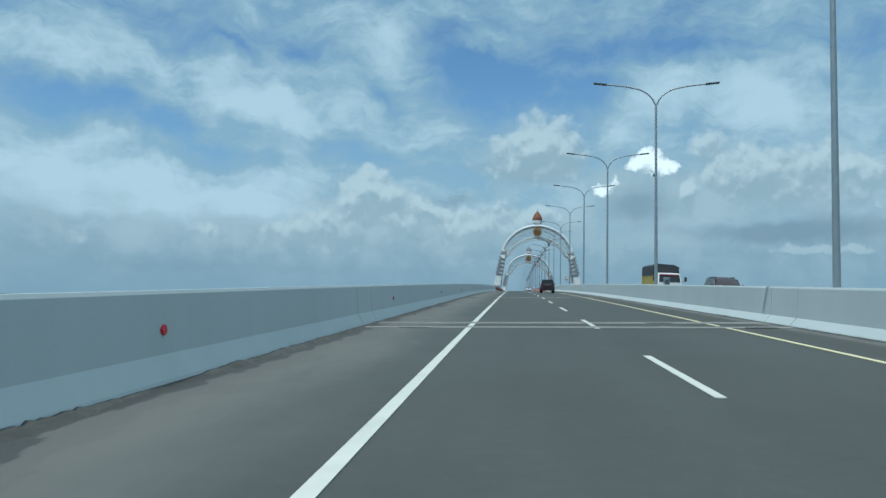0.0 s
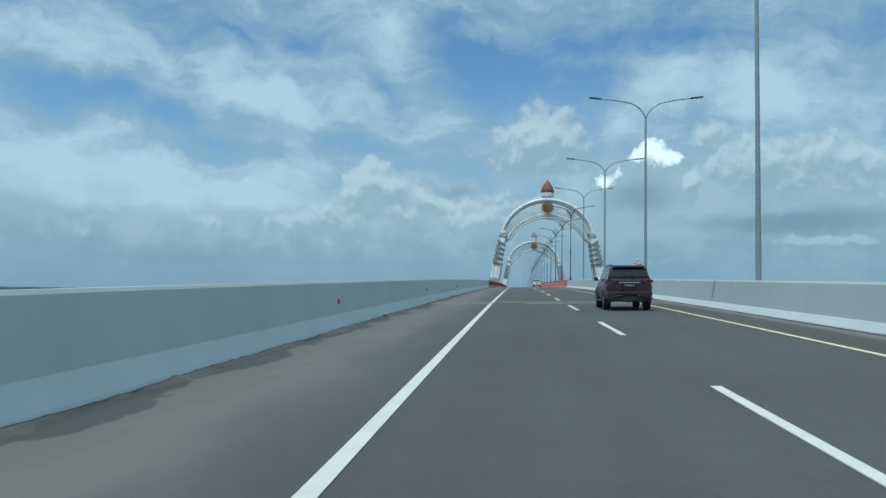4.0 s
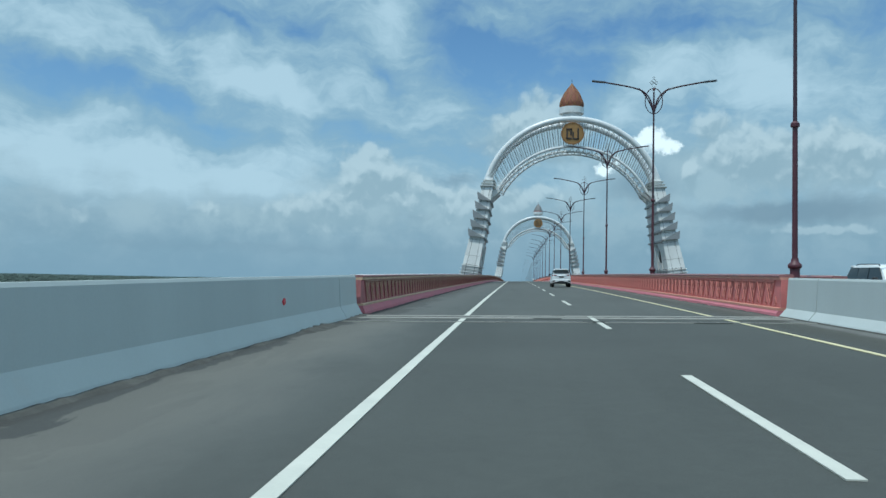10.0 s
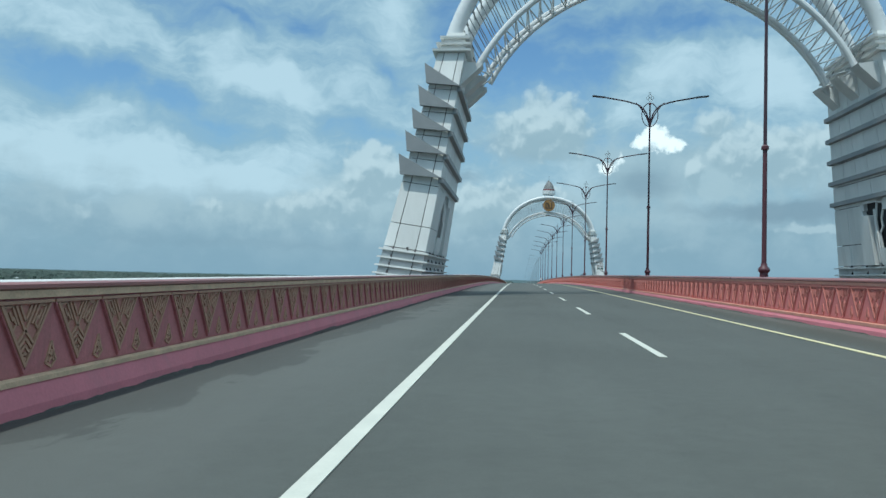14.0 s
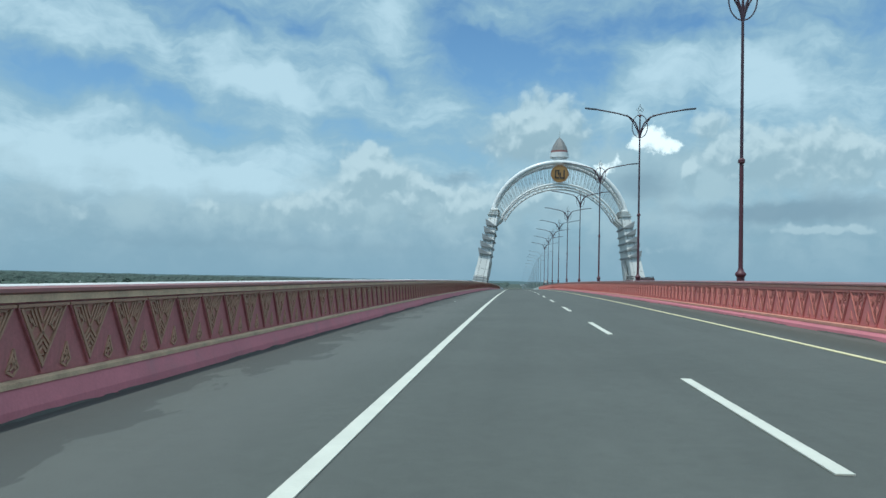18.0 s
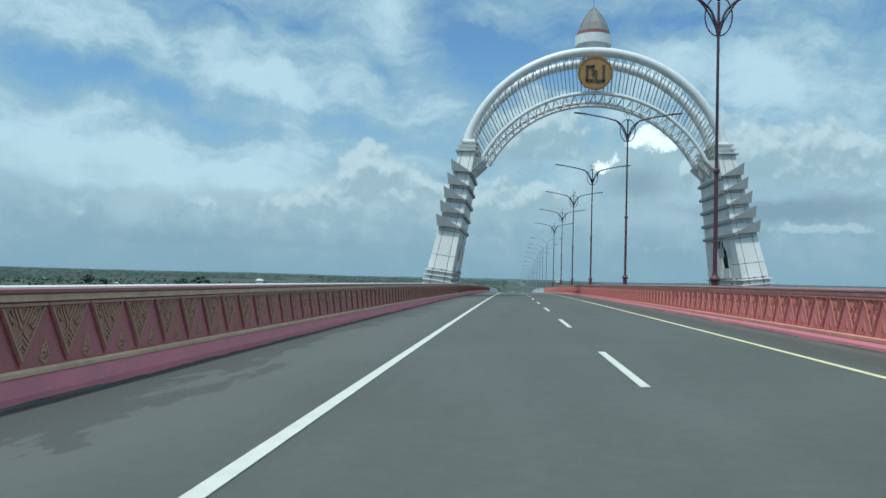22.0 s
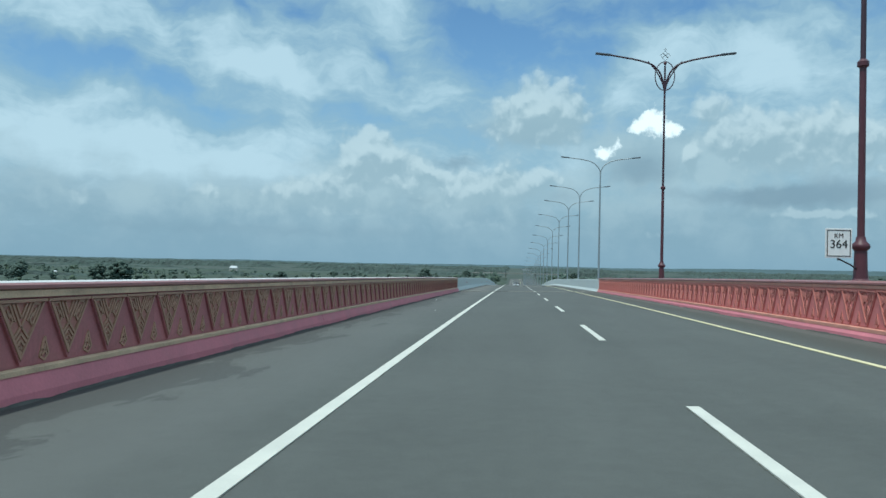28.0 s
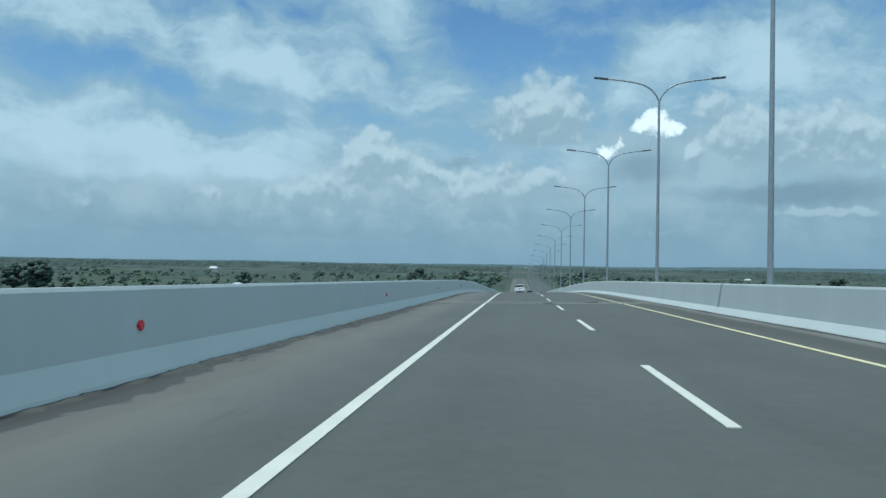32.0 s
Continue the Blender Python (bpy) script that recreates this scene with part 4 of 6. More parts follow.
# ---- kilometre boards on the lamp poles ----
def lettering(text, size, m, mat, parent, depth=0.004):
    cu = bpy.data.curves.new("lettering", "FONT")
    cu.body, cu.size, cu.align_x, cu.align_y, cu.extrude = text, size, "CENTER", "CENTER", depth
    ob = bpy.data.objects.new("lettering", cu)
    me = bpy.data.meshes.new_from_object(ob)
    bpy.data.objects.remove(ob)
    me.materials.append(mat)
    o = new("lettering", me)
    o.parent, o.matrix_basis = parent, m
    return o


def km_board(y, low):
    t = empty("kilometre_board", pose(X_MID - 0.58, y - 0.2, road_z(y) + 2.28))
    tagged(t, "white kilometre board with black numerals on a lamp pole", "road sign", "kilometre boards")
    bm = B()
    hull_box(bm, (-0.3, -0.012, -0.345), (0.3, 0.012, 0.345), 0, 0.008)
    part("board", bm, M_SIGN, t)
    bm = B()
    for a, b in (((-0.265, -0.018, 0.29), (0.265, -0.012, 0.308)), ((-0.265, -0.018, -0.308), (0.265, -0.012, -0.29)),
                 ((-0.265, -0.018, -0.29), (-0.247, -0.012, 0.29)), ((0.247, -0.018, -0.29), (0.265, -0.012, 0.29))):
        hull_box(bm, a, b)
    part("border", bm, M_INK, t)
    up = -0.0 if low else 0.03
    lettering("KM", 0.15, pose(0, -0.016, 0.2 - up, 90), M_INK, t)
    lettering("364", 0.27, pose(0, -0.016, 0.0 - up, 90), M_INK, t)
    if low:
        bm = B()
        hull_box(bm, (-0.247, -0.017, -0.288), (0.247, -0.012, -0.135))
        part("green_field", bm, M_SIGN_GREEN, t)
        lettering(low, 0.155, pose(0, -0.021, -0.21, 90), M_SIGN, t)
    smooth(part("bracket", tube(B(), [(0.56, 0.18, -0.66), (0.3, 0.05, -0.5), (0.0, 0.02, -0.36)], 0.018, 6), M_STEEL_DARK, t))
    smooth(part("stem", tube(B(), [(0.0, 0.03, -0.4), (0.0, 0.03, 0.25)], 0.02, 6), M_POLE, t))
    return t


km_board(124.6, "400"), km_board(124.6 + 25.05 * 8, "200"), km_board(124.6 + 25.05 * 16 - 0.7, "")


# camera mast and control box in the median
mast = empty("camera_mast", pose(10.3, 51.6, road_z(51.6) - 0.46))
tagged(mast, "slim grey camera mast standing in the median", "mast")
smooth(part("pole", tube(B(), [(0, 0, 0), (0, 0, 4.0), (0, 0, 8.85)], [0.09, 0.075, 0.06], 12), M_POLE, mast))
part("foot_plate", hull_box(B(), (-0.16, -0.16, 0.0), (0.16, 0.16, 0.03)), M_POLE, mast)
part("camera_body", hull_box(B(), (-0.2, -0.28, 8.72), (-0.06, 0.08, 8.86), 0, 0.02), M_LAMP, mast)
part("camera_arm", hull_box(B(), (-0.08, -0.03, 8.78), (0.0, 0.03, 8.82)), M_POLE, mast)
box = empty("control_box", pose(10.3, 48.15, road_z(48.15) - 0.46))
tagged(box, "small grey control box on a plinth in the median", "cabinet")
part("plinth", hull_box(B(), (-0.2, -0.2, 0.0), (0.2, 0.2, 0.9)), M_JOINT, box)
part("casing", hull_box(B(), (-0.16, -0.14, 0.9), (0.16, 0.14, 2.15), 0, 0.012), M_POLE, box)
part("lid", hull_box(B(), (-0.19, -0.17, 2.15), (0.19, 0.17, 2.19), 0, 0.01), M_POLE, box)
part("door", hull_box(B(), (-0.13, -0.155, 1.0), (0.13, -0.141, 2.05)), M_LAMP, box)


# ---- gateway arches over both carriageways ----
AX = 9.6
RINGS = (-2.0, 2.75, 4.1, 6.45, 7.83, 9.2, 10.58, 11.95, 14.2)


def leg_at(s, h, inset=0.0):
    """Corners of a leg at height h: inner front, outer front, outer back, inner back."""
    i, o, d = 13.87 - 0.155 * h + inset, 16.42 - 0.22 * h - inset, 6.9 - 0.21 * h - inset
    lean = min(1.0, max(0.0, (14.0 - h) / 8))          # courses run square to the leaning leg
    a, b = h - 0.47 * lean, h - 0.15 * lean
    return [Vector((s * i, -d, a)), Vector((s * o, -d, b)), Vector((s * o, d, b)), Vector((s * i, d, a))]


def on_inner(s, u, h, proud):
    """A point on the leg's road-side face: u from front to back, a little proud of it."""
    c = leg_at(s, h)
    q = c[0].lerp(c[3], u)
    return q + Vector((-s * proud, 0, 0))


def clad(bm, low, high, face, u0, u1, thick=0.07, gap=0.022):
    """One cladding panel on a leg's face, between two heights, proud of the core."""
    a0, b0 = low[face], low[(face + 1) % 4]
    a1, b1 = high[face], high[(face + 1) % 4]
    ga, gb = gap / max((b0 - a0).length, 0.1), gap / max((b1 - a1).length, 0.1)
    c = [a0.lerp(b0, u0 + ga), a0.lerp(b0, u1 - ga), a1.lerp(b1, u1 - gb), a1.lerp(b1, u0 + gb)]
    up = (a1 - a0).normalized() * gap
    c = [c[0] + up, c[1] + up, c[2] - up, c[3] - up]
    nrm = (c[1] - c[0]).cross(c[3] - c[0]).normalized()
    mid = (low[0] + low[2]) / 2
    if nrm.dot((a0 + b0) / 2 - mid) < 0:
        nrm = -nrm
    prism(bm, [p - nrm * thick for p in c], c)
    bmesh.ops.recalc_face_normals(bm, faces=bm.faces)
    return bm


def arch(y, tip):
    t = empty("gateway_arch", pose(AX, y, road_z(y) + 0.1))
    tagged(t, "tall white steel gateway arch on two leaning clad legs", "arch", "gateway arches")
    for s in (-1, 1):
        leg = part("leg", prism(B(), leg_at(s, -2.0, 0.3), leg_at(s, 14.2, 0.15)), M_DARK, t, "dark inner frame of the leg")
        foot = leg_at(s, -2.0, 0.5)
        drop = Vector((0, 0, GROUND - road_z(y) - 0.6))
        part("plinth", prism(B(), [Vector((q.x, q.y, 0)) + drop for q in foot], foot), M_JOINT, t, "plain concrete plinth below the road")
        # cladding: front and back three wide, sides five wide with a stepped niche
        for r, (h0, h1) in enumerate(zip(RINGS, RINGS[1:])):
            lo, hi = leg_at(s, h0), leg_at(s, h1)
            for face in range(4):
                front = face in (0, 2)
                cuts = (0.0, 0.24, 0.76, 1.0) if front else (0.0, 0.14, 0.28, 0.47, 0.64, 0.82, 1.0)
                if face == 3:
                    cuts = tuple(1 - c for c in cuts[::-1])
                for u0, u1 in zip(cuts, cuts[1:]):
                    um = (u0 + u1) / 2 if face != 3 else 1 - (u0 + u1) / 2
                    if not front and 0.28 < um < 0.64 and h0 > 2.7 and h1 < 6.6:
                        continue
                    part("panel", clad(B(), lo, hi, face, u0, u1), M_PANEL if r else M_FOOT_PANEL, leg)
        # stepped niche in the road-side face: lower panel, pilaster, steps and bent pipes
        def slab(name, u0, u1, h0, h1, out, back=0.25):
            pts = [on_inner(s, u, h, out) for u, h in ((u0, h0), (u1, h0), (u1, h1), (u0, h1))]
            bm = prism(B(), pts, [q + Vector((s * (out + back), 0, 0)) for q in pts])
            bmesh.ops.recalc_face_normals(bm, faces=bm.faces)
            return part(name, bm, M_PANEL, leg)
        slab("niche_panel", 0.285, 0.455, 2.75, 3.75, 0.12)
        slab("niche_edge", 0.28, 0.3, 3.8, 5.5, 0.02)
        slab("pilaster", 0.5, 0.62, 2.75, 5.75, 0.3)
        for u0, u1, h0, h1 in ((0.28, 0.335, 5.5, 6.75), (0.335, 0.375, 6.0, 6.75), (0.375, 0.43, 6.4, 6.75), (0.6, 0.64, 6.1, 6.75), (0.43, 0.6, 6.62, 6.75), (0.62, 0.64, 2.75, 6.1)):
            slab("niche_step", u0, u1, h0, h1, 0.0)
        for u, top, bend in ((0.43, 6.3, 0.03), (0.455, 6.1, -0.02), (0.478, 6.5, 0.015)):
            pts = [on_inner(s, u, 2.9, 0.08), on_inner(s, u, 4.6, 0.08), on_inner(s, u - bend, 5.0, 0.02), on_inner(s, u - bend, 5.5, 0.02), on_inner(s, u - 2 * bend, top, -0.1)]
            smooth(part("pipe", tube(B(), pts, 0.07, 8), M_PANEL, leg))
        # louvres round the foot, with small gussets standing on them at the seams
        for h in (1.2, 1.65, 2.1, 2.55):
            part("louvre", prism(B(), leg_at(s, h, -0.2), leg_at(s, h + 0.085, -0.2)), M_PANEL, leg)
            ring = leg_at(s, h + 0.085, -0.01)
            for face in range(4):
                q0, q1 = ring[face], ring[(face + 1) % 4]
                way = (q1 - q0).normalized()
                out = Vector((way.y, -way.x, 0))
                if out.dot((q0 + q1) / 2 - (ring[0] + ring[2]) / 2) < 0:
                    out = -out
                for u in ((0.24, 0.76) if face in (0, 2) else (0.14, 0.28, 0.47, 0.64, 0.82)):
                    c = q0.lerp(q1, u if face != 3 else 1 - u)
                    a = [c - way * 0.06, c + way * 0.06, c + Vector((0, 0, 0.2))]
                    bm = prism(B(), a, [a[0] + out * 0.13, a[1] + out * 0.13, a[2] + out * 0.03])
                    bmesh.ops.recalc_face_normals(bm, faces=bm.faces)
                    part("gusset", bm, M_STEEL_DARK, leg)
        # wings on the end faces and ledges along the long sides
        for i in range(5):
            h = 6.5 + 1.375 * i
            for f in (0, 2):
                c = leg_at(s, h)
                dy = -1 if f == 0 else 1
                yy = c[0].y if f == 0 else c[2].y
                xi = c[0].x - s * 0.12
                o1, o2 = leg_at(s, h + 0.2)[1].x + s * 0.12, leg_at(s, h + 1.35)[1].x + s * 0.5
                a = [(xi, yy + dy * 0.03, h), (o1, yy + dy * 0.03, h + 0.18), (o2, yy + dy * -0.1, h + 1.35)]
                b = [(xi, yy + dy * 0.42, h - 0.02), (o1, yy + dy * 0.42, h + 0.16), (o2, yy + dy * 0.3, h + 1.35)]
                bm = prism(B(), a, b)
                bmesh.ops.recalc_face_normals(bm, faces=bm.faces)
                part("wing", bm, M_WING, leg)
            for side in (0,):
                x = leg_at(s, h)[side].x
                d = abs(leg_at(s, h)[0].y) + 0.16
                e = -s if side == 0 else s
                sec = [(x - e * 0.05, h + 0.06), (x + e * 0.26, h + 0.0), (x + e * 0.24, h - 0.26), (x - e * 0.05, h - 0.3)]
                bm = prism(B(), [(px, -d, pz) for px, pz in sec], [(px, d, pz) for px, pz in sec])
                bmesh.ops.recalc_face_normals(bm, faces=bm.faces)
                part("ledge", bm, M_WING, leg)
        # stacked collars on top
        for i in range(3):
            h = 14.2 + 0.44 * i
            part("collar", prism(B(), leg_at(s, h, -0.3 + 0.1 * i), leg_at(s, h + 0.12, -0.34 + 0.1 * i)), M_PANEL, leg)
            part("collar_block", prism(B(), leg_at(s, h + 0.12, 0.05 + 0.1 * i), leg_at(s, h + 0.44, 0.05 + 0.1 * i)), M_PANEL, leg)
        # bracket under the truss
        for dy in (-3.5, -0.6, 2.3):
            x = leg_at(s, 13.0)[0].x
            a = [(x + s * 0.2, dy, 12.25), (x - s * 1.05, dy, 13.42), (x - s * 1.2, dy, 13.62), (x + s * 0.2, dy, 13.8)]
            bm = prism(B(), a, [(p[0], p[1] + 1.2, p[2]) for p in a])
            bmesh.ops.recalc_face_normals(bm, faces=bm.faces)
            part("bracket", bm, M_PANEL, leg)
        # floodlight on the front sill
        bm = B()
        c = leg_at(s, 2.64)[0].lerp(leg_at(s, 2.64)[1], 0.42)
        hull_box(bm, (c.x - 0.06, c.y - 0.16, c.z + 0.14), (c.x + 0.06, c.y - 0.04, c.z + 0.21))
        hull_box(bm, (c.x - 0.015, c.y - 0.11, c.z - 0.02), (c.x + 0.015, c.y - 0.08, c.z + 0.15))
        part("floodlight", bm, M_STEEL_DARK, leg)
    # tubes
    R1, Z1, C1, a0 = 13.08, 12.55, 12.05, math.radians(14)
    R2, C2, DEPTH = 12.4, 8.05, 0.82
    b0 = math.asin(5.6 / 12.4)
    for dy in (-2.25, 2.25):
        smooth(part("main_tube", tube(B(), [(R1 * math.cos(a), dy, C1 + Z1 * math.sin(a)) for a in np.linspace(a0, math.pi - a0, 61)], 0.46, 16), M_TUBE, t))
        smooth(part("truss_tube", tube(B(), [(R2 * math.cos(a), dy, C2 + R2 * math.sin(a)) for a in np.linspace(b0, math.pi - b0, 61)], 0.2, 10), M_TUBE, t))
    smooth(part("lower_chord", tube(B(), [((R2 - DEPTH) * math.cos(a), 0, C2 + (R2 - DEPTH) * math.sin(a)) for a in np.linspace(b0, math.pi - b0, 61)], 0.16, 10), M_TUBE, t))
    n = 28
    for i in range(n):
        a, b = b0 + (math.pi - 2 * b0) * i / n, b0 + (math.pi - 2 * b0) * (i + 0.5) / n
        for dy in (-2.25, 2.25):
            part("web_bar", tube(B(), [(R2 * math.cos(a), dy, C2 + R2 * math.sin(a)), ((R2 - DEPTH) * math.cos(b), 0, C2 + (R2 - DEPTH) * math.sin(b))], 0.045, 5), M_TUBE, t)
            c = b0 + (math.pi - 2 * b0) * (i + 1) / n
            part("web_bar", tube(B(), [((R2 - DEPTH) * math.cos(b), 0, C2 + (R2 - DEPTH) * math.sin(b)), (R2 * math.cos(c), dy, C2 + R2 * math.sin(c))], 0.045, 5), M_TUBE, t)
        part("cross_bar", tube(B(), [(R2 * math.cos(a), -2.25, C2 + R2 * math.sin(a)), (R2 * math.cos(a), 2.25, C2 + R2 * math.sin(a))], 0.05, 5), M_TUBE, t)
    for i in range(76):
        a, c = math.radians(19 + 142 * i / 75), math.radians(27.5 + 125 * i / 75)
        p = Vector((R1 * math.cos(a), -2.25, C1 + Z1 * math.sin(a)))
        q = Vector((R2 * math.cos(c), -2.25, C2 + R2 * math.sin(c)))
        part("stay_bar", tube(B(), [p, q], 0.033, 5), M_STAY, t)
        if i % 2 == 0:
            part("stay_bar", tube(B(), [p + Vector((0, 4.5, 0)), q + Vector((0, 4.5, 0))], 0.03, 5), M_STAY, t)
            part("rung", tube(B(), [p, p + Vector((0, 4.5, 0))], 0.05, 5), M_WING, t)
    # emblem: a rimmed disc with a plain dark figure
    ez, ey = 22.35, -2.62
    disc = smooth(part("emblem_disc", lathe(B(), [(1.55, -0.2), (1.55, 0.2)], 40), M_EMBLEM, t, "ochre disc with a dark plain figure"))
    disc.matrix_basis = pose(0, ey, ez, 90)
    bm = B()
    for j in range(36):
        a = 2 * math.pi * j / 36
        hull_box(bm, (1.6 * math.cos(a) - 0.1, 1.6 * math.sin(a) - 0.1, -0.16), (1.6 * math.cos(a) + 0.1, 1.6 * math.sin(a) + 0.1, 0.26))
    rim = part("emblem_rim", bm, M_RIM, disc)
    for a, b in (((-0.75, -0.7, 0.2), (-0.1, -0.5, 0.3)), ((-0.75, -0.7, 0.2), (-0.55, 0.55, 0.3)), ((-0.75, 0.4, 0.2), (-0.05, 0.6, 0.3)), ((-0.28, -0.2, 0.2), (-0.08, 0.6, 0.3)),
                 ((0.12, -0.75, 0.2), (0.75, -0.55, 0.3)), ((0.55, -0.75, 0.2), (0.75, 0.6, 0.3)), ((-0.02, -0.7, 0.2), (0.16, 0.2, 0.3))):
        bm = B()
        hull_box(bm, (a[0] * 1.25, a[1] * 1.25, a[2]), (b[0] * 1.25, b[1] * 1.25, b[2]), 0, 0.03)
        part("figure_bar", bm, M_FIGURE, disc)
    # crown
    smooth(part("drum", lathe(B(), [(1.35, 24.90), (1.35, 25.80), (1.85, 25.82), (1.85, 26.75), (1.6, 26.80)], 32), M_TUBE, t))
    for s in (-1, 1):
        part("drum_strut", tube(B(), [(s * 1.0, 0, 24.20), (s * 1.1, 0, 25.60)], 0.12, 8), M_TUBE, t)
    smooth(part("lightning_rod", tube(B(), [(0, 0, 29.70), (0, 0, 31.1)], 0.025, 6), M_STEEL_DARK, t))
    if tip == "dome":
        prof = [(1.72, 26.78), (1.8, 27.1), (1.78, 27.5), (1.6, 28.1), (1.25, 28.8), (0.78, 29.55), (0.34, 30.1), (0.03, 30.5)]
        dome = smooth(part("dome", lathe(B(), prof, 28), M_TERRA, t, "terracotta tiled pointed dome"))
        for j in range(20):
            a = 2 * math.pi * j / 20
            pts = [((r + 0.03) * math.cos(a + 1.1 * i / 7 * (1 if j % 2 else -1)), (r + 0.03) * math.sin(a + 1.1 * i / 7 * (1 if j % 2 else -1)), h) for i, (r, h) in enumerate(prof)]
            part("rib", tube(B(), pts, 0.035, 5), M_RIM, dome)
    else:
        smooth(part("red_band", lathe(B(), [(1.66, 26.78), (1.68, 27.15)], 28), M_CAP, t))
        cone = part("cone", lathe(B(), [(1.66, 27.16), (1.36, 28.0), (0.75, 29.05), (0.04, 29.85)], 8, 0, (0, 0, 0), math.pi / 8), M_GREY_CONE, t, "grey panelled pointed cap")
        for j in range(8):
            a = math.pi / 8 + 2 * math.pi * j / 8
            part("rib", tube(B(), [(r * math.cos(a), r * math.sin(a), h) for r, h in ((1.68, 27.16), (1.38, 28.0), (0.77, 29.05), (0.05, 29.87))], 0.04, 5), M_WING, cone)
    return t


arch(296.3, "dome")
arch(474.8, "cone")


# ---- vehicles ----
def bevel(ob, width=0.03, segments=2):
    m = ob.modifiers.new("bevel", "BEVEL")
    m.width, m.segments, m.limit_method, m.angle_limit = width, segments, "ANGLE", 0.6
    return smooth(ob, 0.9)


def loft(bm, rows, slot=0):
    """Joins equal rings into a closed hull."""
    rings = [[bm.verts.new(p) for p in r] for r in rows]
    n = len(rings[0])
    for a, b in zip(rings, rings[1:]):
        for j in range(n):
            bm.faces.new((a[j], a[(j + 1) % n], b[(j + 1) % n], b[j])).material_index = slot
    bm.faces.new(rings[0][::-1]).material_index = slot
    bm.faces.new(rings[-1]).material_index = slot
    bmesh.ops.recalc_face_normals(bm, faces=bm.faces)
    return bm


def wheel(parent, x, y, r=0.38, w=0.26):
    tyre = smooth(part("wheel", lathe(B(), [(r * 0.62, -w / 2), (r * 0.93, -w / 2), (r, -w / 2 + 0.05), (r, w / 2 - 0.05), (r * 0.93, w / 2), (r * 0.62, w / 2)], 28), M_TYRE, parent, "black rubber tyre"))
    tyre.matrix_basis = pose(x, y, r, 0, 90, 0)
    rim = smooth(part("rim", lathe(B(), [(r * 0.66, -w / 2 + 0.02), (r * 0.6, -w / 2 - 0.012), (0.06, -w / 2 + 0.03), (0.06, w / 2 - 0.03), (r * 0.6, w / 2 + 0.012), (r * 0.66, w / 2 - 0.02)], 20), M_TRIM, tyre))
    for j in range(6):
        bm = B()
        a = 2 * math.pi * j / 6
        hull_box(bm, (0.05, -0.03, -w / 2 - 0.018), (r * 0.6, 0.03, w / 2 + 0.018))
        part("spoke", bm, M_LAMP, rim).matrix_basis = pose(0, 0, 0, 0, 0, math.degrees(a))


